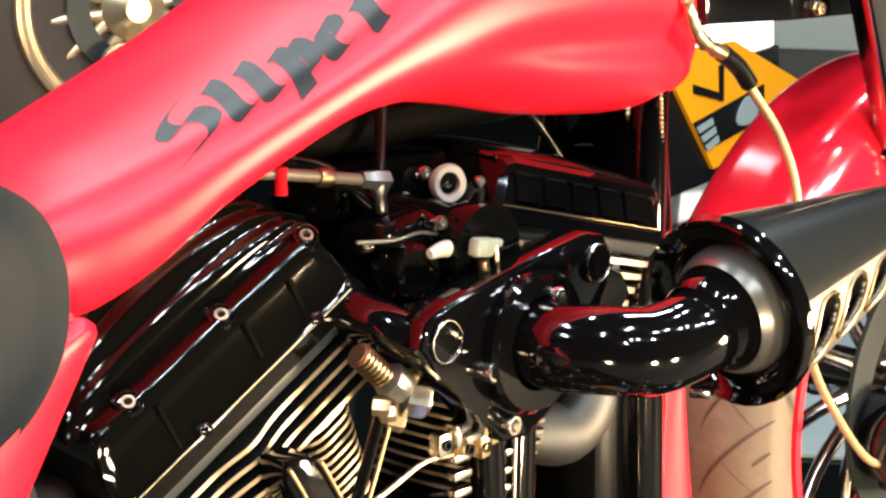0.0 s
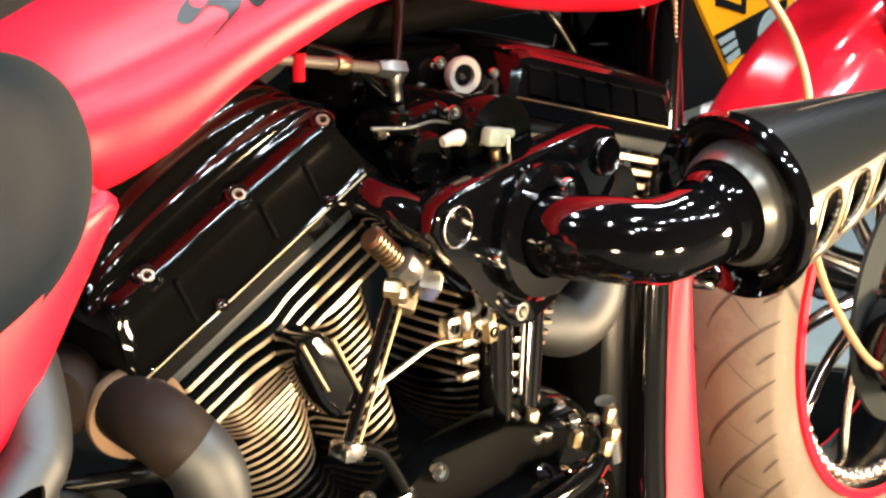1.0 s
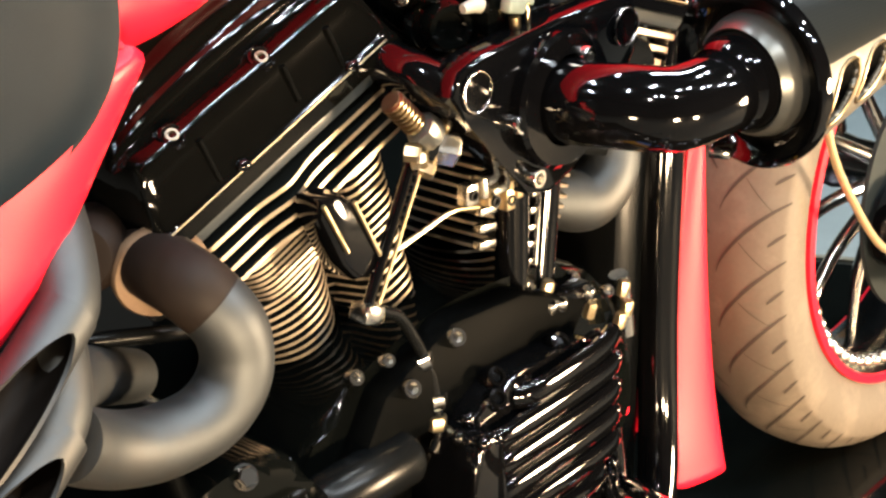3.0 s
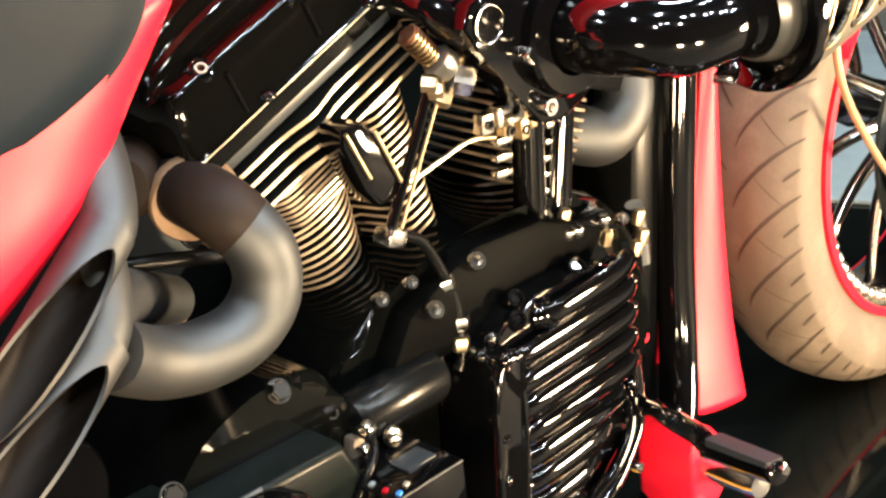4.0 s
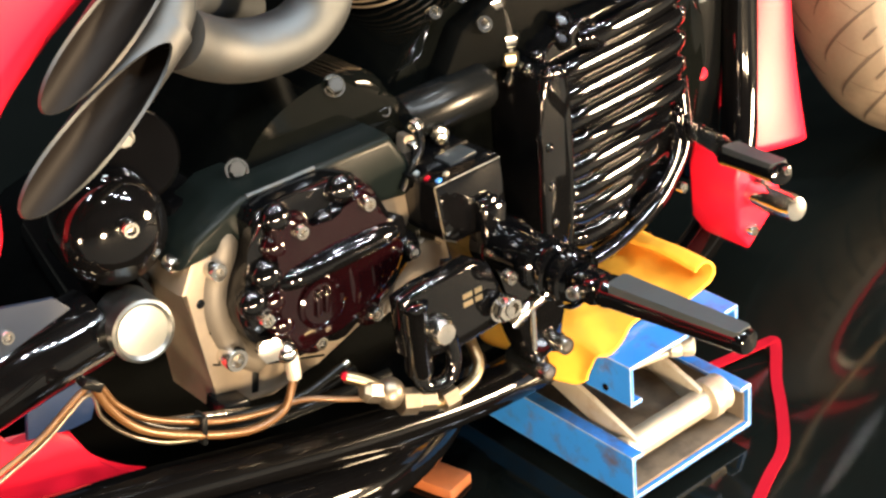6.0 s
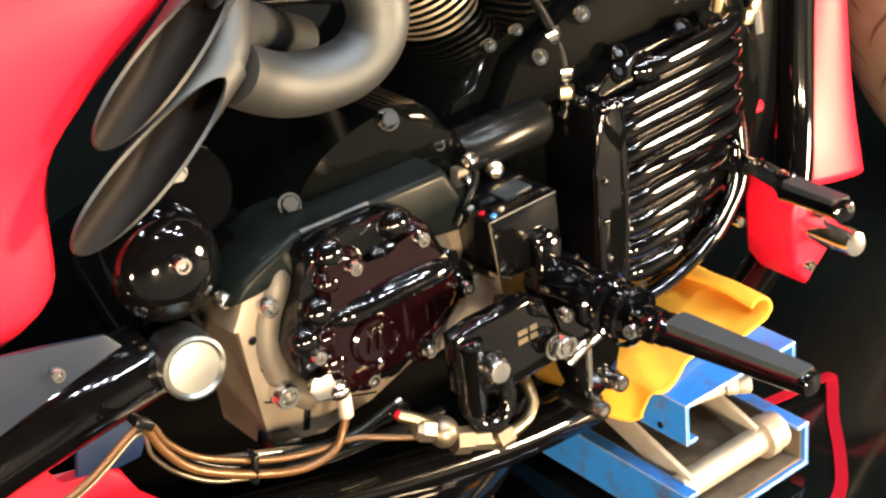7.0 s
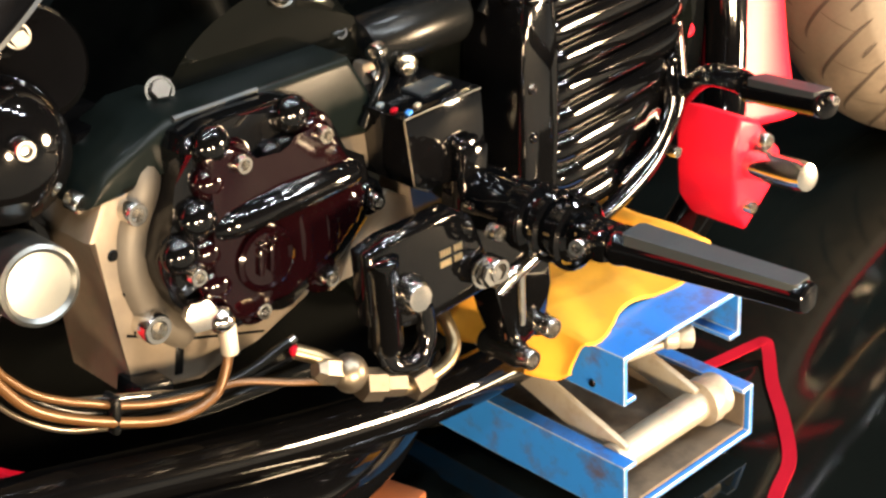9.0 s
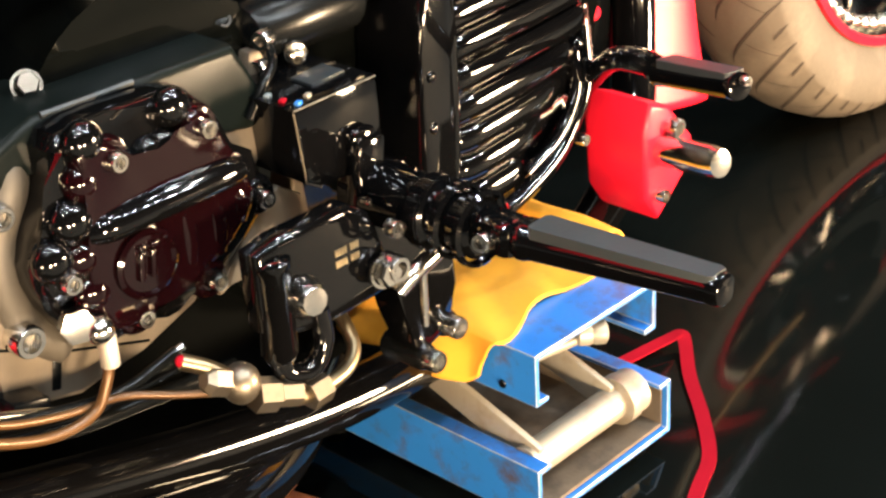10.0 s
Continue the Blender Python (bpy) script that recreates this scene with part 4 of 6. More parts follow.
# domed cover and polished pivot cap
bm = bmesh.new()
lathe(bm, (-0.437, -0.115, 0.409), (-0.18, -1, 0.05), [(0.042, 0), (0.042, 0.022), (0.038, 0.034), (0.026, 0.043), (0.01, 0.047), (0.0, 0.047)], 40, close=False)
dome = part("domed_cover", bm, BLACK, bike)
bolt(dome, (-0.440, -0.162, 0.421), 0.0062, (-0.18, -1, 0.05))
bolt(dome, (-0.410, -0.152, 0.376), 0.006, (0.2, -1, -0.2))
bm = bmesh.new()
lathe(bm, (-0.40, -0.10, 0.44), (-0.1, -0.9, 0.4), [(0.034, -0.02), (0.034, 0.02), (0.03, 0.026), (0.0, 0.028)], 32, close=False)
part("clutch_housing", bm, BLACK, bike)
bm = bmesh.new()
lathe(bm, (-0.446, -0.139, 0.3405), (-0.10, -1, 0.10), [(0.0245, 0), (0.0245, 0.031), (0.0238, 0.0340), (0.0215, 0.0352), (0.0200, 0.0338), (0.0190, 0.0328), (0.010, 0.0334), (0.0, 0.0336)], 44, close=False)
part("pivot_cap", bm, CAP, bike)
bm = bmesh.new()
lathe(bm, (-0.430, -0.06, 0.343), (-0.2, -1, 0), [(0.031, -0.08), (0.031, 0.06), (0.027, 0.068)], 32)
part("pivot_housing", bm, BLACK, bike)
bm = bmesh.new()
prism(bm, [(-0.70, 0.33), (-0.70, 0.44), (-0.55, 0.408), (-0.508, 0.398), (-0.498, 0.385), (-0.56, 0.37)], -0.172, -0.168, 0.001)
guard = part("belt_guard", bm, GUARD, bike)
bolt(guard, (-0.548, -0.172, 0.388), 0.005)
bm = bmesh.new()
tube(bm, [(-0.75, -0.14, 0.30), (-0.56, -0.14, 0.335), (-0.47, -0.13, 0.34)], 0.03, 22)
part("swingarm", bm, BLACK, bike)

# frame: right rail, inner rail, down tube
bm = bmesh.new()
tube(bm, [(-0.80, -0.15, 0.30), (-0.62, -0.15, 0.235), (-0.46, -0.15, 0.194), (-0.252, -0.15, 0.138), (-0.10, -0.148, 0.112), (0.08, -0.138, 0.106), (0.20, -0.115, 0.122), (0.275, -0.09, 0.165), (0.308, -0.07, 0.235), (0.318, -0.06, 0.33), (0.324, -0.058, 0.46), (0.345, -0.05, 0.62), (0.39, -0.03, 0.80)], 0.0195, 22)
part("frame_tube", bm, BLACK, bike)
bm = bmesh.new()
tube(bm, [(-0.80, 0.12, 0.28), (-0.46, 0.12, 0.18), (-0.1, 0.12, 0.105), (0.15, 0.11, 0.108), (0.28, 0.08, 0.17), (0.318, 0.06, 0.33), (0.345, 0.05, 0.62), (0.39, 0.03, 0.80)], 0.0195, 18)
part("frame_tube", bm, BLACK, bike)
bm = bmesh.new()
tube(bm, [(-0.62, -0.17, 0.19), (-0.46, -0.175, 0.158), (-0.33, -0.17, 0.122), (-0.25, -0.155, 0.100), (-0.17, -0.115, 0.082), (-0.06, -0.03, 0.062)], 0.026, 22)
part("lower_silencer_tube", bm, BLACK, bike)

# air intake: runner, triangular plate, elbow, carbon trumpet
bm = bmesh.new()
tube(bm, [(-0.052, -0.072, 0.674), (-0.046, -0.115, 0.664), (-0.034, -0.145, 0.652)], 0.0165, 20)
part("intake_runner", bm, BLACK, bike)
bm = bmesh.new()
tri = [(-0.054, 0.657), (-0.046, 0.672), (-0.028, 0.679), (0.06, 0.687), (0.122, 0.690), (0.143, 0.684), (0.153, 0.666), (0.146, 0.644), (0.124, 0.612), (0.098, 0.588), (0.07, 0.570), (0.045, 0.562), (0.022, 0.567), (-0.004, 0.595), (-0.042, 0.638)]
prism(bm, tri, -0.158, -0.132, 0.004)
backplate = part("intake_backplate", bm, BLACK, bike)
for x, y, z in ((-0.032, -0.158, 0.6565), (0.132, -0.158, 0.6655)):
    bm = bmesh.new()
    lathe(bm, (x, y, z), (0, -1, 0), [(0.0150, -0.01), (0.0150, 0.0015), (0.0135, 0.0025), (0.0128, 0.0015), (0.0, 0.0015)], 32, close=False)
    cap = part("boss_cap", bm, BLACK, backplate)
    bm = bmesh.new()
    ring = [Vector((x + 0.0138 * math.cos(a), y - 0.0025, z + 0.0138 * math.sin(a))) for a in (2 * math.pi * k / 40 for k in range(41))]
    tube(bm, ring, 0.0005, 6, raw=True, cap=False)
    part("cap_ring", bm, CHROME, cap)
bm = bmesh.new()
lathe(bm, (0.052, -0.158, 0.632), (0, -1, 0), [(0.050, 0), (0.050, 0.009), (0.047, 0.012), (0.033, 0.013)], 44, close=False)
flange = part("elbow_flange", bm, BLACK, bike)
for x, y, z in ((0.0045, -0.158, 0.6255), (0.066, -0.168, 0.661), (0.023, -0.157, 0.581)):
    bolt(flange, (x, y, z), 0.0072)
bm = bmesh.new()
tube(bm, [(0.052, -0.155, 0.632), (0.052, -0.185, 0.632), (0.060, -0.215, 0.633), (0.078, -0.238, 0.631), (0.105, -0.249, 0.634), (0.14, -0.252, 0.637), (0.168, -0.256, 0.640)], 0.0298, 32, 6)
part("intake_elbow", bm, BLACK, bike)

AX0, AXD = Vector((0.150, -0.252, 0.6385)), Vector((0.985, -0.150, 0.10)).normalized()
bm = bmesh.new()
lathe(bm, AX0, AXD, [(0.0, 0.012), (0.044, 0.012), (0.050, 0.0125), (0.057, 0.009), (0.0625, 0.002), (0.0655, -0.002), (0.0675, -0.001), (0.0685, 0.003), (0.068, 0.010)], 64, close=False)
trumpet = part("intake_trumpet", bm, [BLACK], bike)
bm = bmesh.new()
lathe(bm, AX0, AXD, [(0.0365, -0.006), (0.0385, -0.008), (0.0430, -0.002), (0.0455, 0.006), (0.0462, 0.0125)], 44, close=False)
part("polished_collar", bm, GREYSTEEL, trumpet)
bm = bmesh.new()
lathe(bm, AX0, AXD, [(0.0300, -0.030), (0.0325, -0.026), (0.0345, -0.016), (0.0362, -0.006), (0.0362, 0.004)], 40, close=False)
part("elbow_sleeve", bm, BLACK, trumpet)
bm = bmesh.new()
rows, segs = 90, 132
e1 = AXD.cross(Vector((0, 0, 1))).normalized()
e2 = e1.cross(AXD)
shell = []
for i in range(rows + 1):
    h = 0.006 + 0.215 * i / rows
    r = 0.0682 - 0.050 * h / 0.27
    shell.append([bm.verts.new(AX0 + h * AXD + r * (math.cos(2 * math.pi * k / segs) * e1 + math.sin(2 * math.pi * k / segs) * e2)) for k in range(segs)])
for i in range(rows):
    for k in range(segs):
        q = (k + 1) % segs
        f = bm.faces.new((shell[i][k], shell[i][q], shell[i + 1][q], shell[i + 1][k]))
        c = f.calc_center_median() - AX0
        h = c.dot(AXD)
        d = c - h * AXD
        ang = math.degrees(math.atan2(d.dot(e2), d.dot(e1)))
        # three slanted, rounded slots low on the outer side
        u = ((h - 0.012 - 0.0006 * (ang + 6)) % 0.041 - 0.0165) / 0.0148
        w = (ang + 6) / 18.0
        if 0.008 < h - 0.0006 * (ang + 6) < 0.175 and abs(u) ** 3 + abs(w) ** 3 < 1:
            f.tag = True
        f.material_index = 1 if -70 < ang < 17 - 30 * max(0.0, h - 0.15) else 0
bmesh.ops.delete(bm, geom=[f for f in bm.faces if f.tag], context="FACES")
sh = part("carbon_shell", bm, [CARBON, SLEEVE], trumpet)
md = sh.modifiers.new("thick", "SOLIDIFY")
md.thickness, md.offset = 0.004, -1
bm = bmesh.new()
lathe(bm, AX0, AXD, [(0.048, 0.024), (0.024, 0.20)], 40)
part("filter_mesh", bm, DEEP, trumpet)
for n in range(4):
    bm = bmesh.new()
    loop = []
    for k in range(49):
        a = 2 * math.pi * k / 48
        cu, cw = math.cos(a), math.sin(a)
        q = (abs(cu) ** 3 + abs(cw) ** 3) ** (-1 / 3)
        ang = -6 + 18.5 * cw * q
        h = 0.0285 + 0.041 * n + 0.0006 * (ang + 6) + 0.0152 * cu * q
        r = 0.0686 - 0.050 * h / 0.27
        loop.append(AX0 + h * AXD + r * (math.cos(radians(ang)) * e1 + math.sin(radians(ang)) * e2))
    tube(bm, loop, 0.0013, 8, raw=True, cap=False)
    part("slot_rim", bm, OLDBRASS, trumpet)
bm = bmesh.new()
box(bm, (0.132, -0.245, 0.588), (0.02, 0.016, 0.008), (0, 0, 20), 0.002)
part("clamp_screw", bm, CHROME, trumpet)

# carburettor and throttle gear
bm = bmesh.new()
lathe(bm, (0.048, 0.02, 0.69), (0, -1, 0), [(0.03, 0), (0.036, 0.01), (0.036, 0.05), (0.03, 0.06), (0.03, 0.12), (0.034, 0.13), (0.034, 0.15)], 32)
box(bm, (0.055, -0.005, 0.725), (0.12, 0.07, 0.04), (0, 5, 0), 0.008)
box(bm, (0.02, -0.065, 0.69), (0.05, 0.05, 0.05), (0, -10, 0), 0.008)
carb = part("carburettor", bm, CASE, bike)
bm = bmesh.new()
lathe(bm, (0.012, -0.085, 0.684), (-0.55, -1, 0.1), [(0.023, -0.02), (0.023, 0.012), (0.019, 0.016), (0.018, 0.026), (0.015, 0.030), (0.011, 0.030), (0.010, 0.024), (0.0, 0.024)], 30, close=False)
part("throttle_sensor", bm, CASE, carb)
bm = bmesh.new()
tube(bm, [(0.001, -0.119, 0.700), (0.015, -0.121, 0.7005), (0.027, -0.122, 0.694), (0.032, -0.121, 0.681), (0.034, -0.118, 0.674)], lambda t: 0.0035 + 0.0032 * math.sin(math.pi * t), 12, 5)
part("sensor_clamp", bm, WHITE, carb)
bm = bmesh.new()
lathe(bm, (0.034, -0.122, 0.670), (-0.2, -1, 0.2), [(0.005, 0), (0.005, 0.004), (0.0, 0.005)], 12)
part("clamp_screw", bm, WHITE, carb)
for c, s, turn in (((0.052, -0.10, 0.706), (0.036, 0.03, 0.012), 8), ((0.072, -0.105, 0.655), (0.05, 0.02, 0.012), -14), ((-0.012, -0.09, 0.712), (0.022, 0.02, 0.014), 20)):
    bm = bmesh.new()
    box(bm, c, s, (0, turn, 0), 0.003)
    part("linkage_block", bm, CASE, carb)
bm = bmesh.new()
tube(bm, [(-0.052, -0.105, 0.7195), (-0.021, -0.110, 0.7142), (0.0037, -0.11, 0.7129), (0.0344, -0.11, 0.7032), (0.0612, -0.11, 0.7025)], 0.0011, 8)
part("linkage_wire", bm, GREYSTEEL, carb)
bm = bmesh.new()
lathe(bm, (0.096, -0.05, 0.719), (-0.35, -1, 0.1), [(0.008, 0.0), (0.0135, 0.002), (0.0145, 0.007), (0.0130, 0.010), (0.0085, 0.009), (0.008, 0.0)], 36, close=False)
part("white_washer", bm, WHITE, carb)
bm = bmesh.new()
lathe(bm, (0.097, -0.045, 0.719), (-0.35, -1, 0.1), [(0.0078, 0), (0.0078, 0.012), (0.004, 0.013), (0.0, 0.009)], 20, close=False)
part("washer_stud", bm, SATIN, carb)
bm = bmesh.new()
prism(bm, [(0.066, 0.700), (0.074, 0.708), (0.092, 0.706), (0.096, 0.697), (0.086, 0.690), (0.084, 0.680), (0.078, 0.680), (0.076, 0.691)], -0.112, -0.100, 0.002)
part("cable_clamp", bm, WHITE, carb)
bm = bmesh.new()
tube(bm, [(0.082, -0.106, 0.685), (0.082, -0.108, 0.668), (0.092, -0.108, 0.655)], 0.003, 8)
part("clamp_screw", bm, BRASS, carb)
for p, r in (((0.02, -0.11, 0.715), 0.005), ((0.07, -0.115, 0.675), 0.005), ((-0.02, -0.08, 0.705), 0.0045), ((0.0, -0.1, 0.66), 0.005), ((0.03, -0.09, 0.745), 0.0045), ((0.075, -0.1, 0.73), 0.004)):
    bolt(carb, p, r, (-0.3, -0.9, 0.3))
bm = bmesh.new()
tube(bm, [(-0.085, -0.055, 0.767), (-0.0376, -0.058, 0.7545), (0.004, -0.058, 0.743)], 0.0042, 12)
fuel = part("fuel_hose", bm, SHOULDER, bike)
bm = bmesh.new()
lathe(bm, (0.002, -0.058, 0.7435), (1, 0, -0.25), [(0.0062, 0), (0.0068, 0.010), (0.0075, 0.012), (0.0075, 0.026)], 6)
part("hose_nut", bm, CAP, fuel)
bm = bmesh.new()
lathe(bm, (0.020, -0.058, 0.738), (0, -0.05, -1), [(0.0062, 0), (0.0062, 0.008), (0.0048, 0.010), (0.0048, 0.022)], 12)
part("hose_stem", bm, CAP, fuel)
bm = bmesh.new()
lathe(bm, (-0.037, -0.058, 0.754), (1, 0, -0.27), [(0.0058, 0), (0.0066, 0.002), (0.0066, 0.010), (0.0058, 0.012)], 12)
part("hose_ferrule", bm, OLDBRASS, fuel)
bm = bmesh.new()
tube(bm, [(-0.0696, -0.060, 0.768), (-0.071, -0.060, 0.759), (-0.0718, -0.060, 0.750)], 0.0042, 12)
part("red_plug", bm, STRAP, fuel)
for a, b, r in (((0.06, -0.03, 0.79), (0.03, -0.05, 0.74), 0.004), ((0.20, -0.03, 0.76), (0.26, -0.03, 0.70), 0.004), ((-0.03, -0.02, 0.76), (0.02, -0.05, 0.72), 0.006)):
    bm = bmesh.new()
    tube(bm, [a, [0.5 * (u + v) + 0.006 for u, v in zip(a, b)], b], r, 10)
    part("control_cable", bm, SATIN, bike)
bm = bmesh.new()
for i in range(34):
    ball(bm, (0.362, -0.060, 0.760 - 0.0040 * i), 0.0020, u=8, v=6)
part("ball_chain", bm, BRASS, bike)
bm = bmesh.new()
box(bm, (0.03, 0.0, 0.765), (0.5, 0.05, 0.03), (0, 3, 0), 0.01)
part("frame_backbone", bm, DEEP, bike)

# ---- tank ----
TX = (-0.30, -0.25, -0.20, -0.15, -0.10, -0.03, 0.05, 0.12, 0.20, 0.30, 0.36, 0.41, 0.44, 0.460)
TB = (0.722, 0.710, 0.722, 0.749, 0.767, 0.785, 0.784, 0.770, 0.747, 0.727, 0.720, 0.7205, 0.7255, 0.7305)
TT = (0.785, 0.800, 0.811, 0.824, 0.839, 0.863, 0.902, 0.934, 0.955, 0.955, 0.93, 0.865, 0.795, 0.735)
TW = (0.080, 0.096, 0.102, 0.106, 0.109, 0.114, 0.120, 0.122, 0.119, 0.106, 0.090, 0.066, 0.042, 0.012)


def smooth_at(xs, ys, x):
    i = int(np.searchsorted(xs, x)) - 1
    i = max(0, min(len(xs) - 2, i))
    t = (x - xs[i]) / (xs[i + 1] - xs[i])
    a = (ys[i + 1] - ys[max(0, i - 1)]) / (xs[i + 1] - xs[max(0, i - 1)]) * (xs[i + 1] - xs[i])
    b = (ys[min(len(xs) - 1, i + 2)] - ys[i]) / (xs[min(len(xs) - 1, i + 2)] - xs[i]) * (xs[i + 1] - xs[i])
    h = t * t * (3 - 2 * t)
    return ys[i] * (1 - h) + ys[i + 1] * h + a * t * (1 - t) ** 2 - b * t * t * (1 - t)


def tank_point(x, a):
    """A point of the tank's skin: a runs from 0 (bottom keel) by pi/2 (right flank) to pi (top)."""
    zb, zt, w = smooth_at(TX, TB, x), smooth_at(TX, TT, x), smooth_at(TX, TW, x)
    c, s = math.cos(a), math.sin(a)
    e = 2 / 2.5
    y = -w * abs(s) ** e * (1 if s >= 0 else -1)
    v = -abs(c) ** e * (1 if c >= 0 else -1)
    # the scallop under the forward flank
    k = max(0.0, min(1.0, (x - 0.05) / 0.12)) * max(0.0, min(1.0, (0.45 - x) / 0.1))
    dent = k * 0.013 * math.exp(-((v + 0.42) / 0.16) ** 2)
    y += dent * (1 if y < 0 else -1)
    return Vector((x, y, 0.5 * (zb + zt) + 0.5 * (zt - zb) * v))


bm = bmesh.new()
rings = []
for i in range(81):
    x = -0.30 + 0.76 * i / 80
    rings.append([bm.verts.new(tank_point(x, 2 * math.pi * k / 96)) for k in range(96)])
for a, b in zip(rings, rings[1:]):
    for k in range(96):
        q = (k + 1) % 96
        bm.faces.new((a[k], a[q], b[q], b[k]))
bm.faces.new(rings[0][::-1])
bm.faces.new(rings[-1])
tank = part("fuel_tank", bm, RED, bike, "red satin fuel tank with black blackletter lettering")

# blackletter word on the flank, built of broad-nib strokes in letter units
LETTERS = {
    "S": ([(0.72, 0.86), (0.36, 0.75), (0.08, 0.56), (0.20, 0.40), (0.40, 0.44), (0.60, 0.54), (0.82, 0.44), (0.90, 0.22), (0.66, 0.02), (0.36, -0.03), (0.14, -0.14)],),
    "u": ([(0.08, 0.84), (0.16, 0.70), (0.16, 0.18), (0.30, 0.03), (0.46, 0.12)], [(0.76, 0.84), (0.83, 0.70), (0.83, 0.16), (0.99, 0.04)]),
    "p": ([(0.06, 0.84), (0.20, 0.72), (0.20, 0.0), (0.24, -0.30)], [(0.20, 0.66), (0.42, 0.82), (0.60, 0.66), (0.60, 0.26), (0.44, 0.10), (0.24, 0.16)]),
    "e": ([(0.52, 0.52), (0.56, 0.72), (0.38, 0.82), (0.18, 0.66), (0.18, 0.24), (0.34, 0.08), (0.56, 0.20)], [(0.18, 0.44), (0.52, 0.54)]),
    "r": ([(0.06, 0.80), (0.20, 0.70), (0.20, 0.22), (0.30, 0.08)], [(0.20, 0.62), (0.44, 0.82), (0.56, 0.70)]),
}
pen = Vector((0.20, 0.072))


def on_tank(u, v):
    """A point just over the skin: u along the word's foot line, v up the flank, in letter units."""
    foot = -0.178 + 0.036 * u
    x = foot + 0.012 * v
    p = tank_point(x, 2.13 - 0.022 * u + 0.70 * v)
    out = Vector((0, p.y, p.z - 0.5 * (smooth_at(TX, TB, x) + smooth_at(TX, TT, x)))).normalized()
    return p + 0.0008 * out


for n, ch in enumerate("Super"):
    bm = bmesh.new()
    start, high = (0.0, 1.20, 2.50, 3.32, 4.34)[n], (1.0 if ch in "Su" else 0.85)
    for stroke in LETTERS[ch]:
        prev = None
        for q in glide([Vector((a, b, 0)) for a, b in stroke], 8):
            pts = [bm.verts.new(on_tank(start + q.x + k * pen.x, q.y * high + k * pen.y)) for k in (-1, -0.5, 0, 0.5, 1)]
            if prev:
                for k in range(4):
                    bm.faces.new((prev[k], prev[k + 1], pts[k + 1], pts[k]))
            prev = pts
    part("letter", bm, INK, tank)

# seat and rear body
SEAT_SIDE = [(-0.291, 0.745), (-0.2885, 0.775), (-0.300, 0.806), (-0.328, 0.828), (-0.40, 0.845), (-0.80, 0.85), (-0.80, 0.62), (-0.45, 0.645), (-0.37, 0.672), (-0.338, 0.688), (-0.317, 0.702), (-0.300, 0.722)]
bm = bmesh.new()
rings = []
for y, k in ((-0.06, 0.90), (-0.105, 0.965), (-0.125, 0.99), (-0.134, 1.0), (-0.134, 0.985), (-0.139, 0.93), (-0.142, 0.8)):
    rings.append([bm.verts.new((-0.55 + (x + 0.55) * k, y, 0.755 + (z - 0.755) * k)) for x, z in smooth_outline(SEAT_SIDE, 2)])
for a, b in zip(rings, rings[1:]):
    n = len(a)
    for k in range(n):
        bm.faces.new((a[k], a[(k + 1) % n], b[(k + 1) % n], b[k]))
bm.faces.new(rings[0][::-1])
bm.faces.new(rings[-1])
part("seat", bm, SEAT, bike, "dark grey leather seat", angle=60)

bm = bmesh.new()
EDGE = [(-0.276, 0.733), (-0.268, 0.731), (-0.2635, 0.725), (-0.267, 0.718), (-0.2866, 0.695), (-0.304, 0.674), (-0.326, 0.648), (-0.3446, 0.631), (-0.3738, 0.6065), (-0.4038, 0.585), (-0.4277, 0.570), (-0.4504, 0.556), (-0.470, 0.540), (-0.495, 0.520), (-0.507, 0.497), (-0.511, 0.460), (-0.512, 0.430), (-0.525, 0.410), (-0.56, 0.398)]
rows = []
for i, (x, z) in enumerate(EDGE):
    row = []
    for k in range(9):
        t = k / 8
        w = 0.112 + 0.006 * min(1, i / 2) + 0.02 * max(0.0, min(1, (i - 2) / 6))
        row.append(bm.verts.new((x - 0.001 - 0.34 * t * (0.06 + 0.94 * max(0.0, min(1, (i - 2) / 4))), -w * (1 - 0.05 * t) - 0.012 * math.sin(t * math.pi) + (0.008 if k == 0 else 0), z + 0.015 * t - 0.02 * t * max(0.0, min(1, (i - 2) / 5)))))
    rows.append(row)
for a, b in zip(rows, rows[1:]):
    for k in range(8):
        bm.faces.new((a[k], a[k + 1], b[k + 1], b[k]))
body = part("rear_body_panel", bm, RED, bike, "red satin rear body panel", angle=70)
md = body.modifiers.new("thick", "SOLIDIFY")
md.thickness, md.offset = 0.006, 0
md = body.modifiers.new("round", "SUBSURF")
md.levels = md.render_levels = 1
bm = bmesh.new()
prism(bm, smooth_outline([(-0.74, 0.05), (-0.74, 0.43), (-0.585, 0.39), (-0.565, 0.35), (-0.552, 0.25), (-0.495, 0.251), (-0.480, 0.213), (-0.461, 0.182), (-0.416, 0.159), (-0.375, 0.139), (-0.350, 0.108), (-0.345, 0.06), (-0.40, 0.04)], 1), -0.10, -0.085, 0.004)
part("rear_lower_cowl", bm, RED, bike, "red lower cowl")
bm = bmesh.new()
prism(bm, [(-0.529, 0.259), (-0.517, 0.315), (-0.497, 0.320), (-0.467, 0.270), (-0.477, 0.251), (-0.497, 0.251)], -0.110, -0.104, 0.002)
part("navy_inner_panel", bm, NAVY, bike)

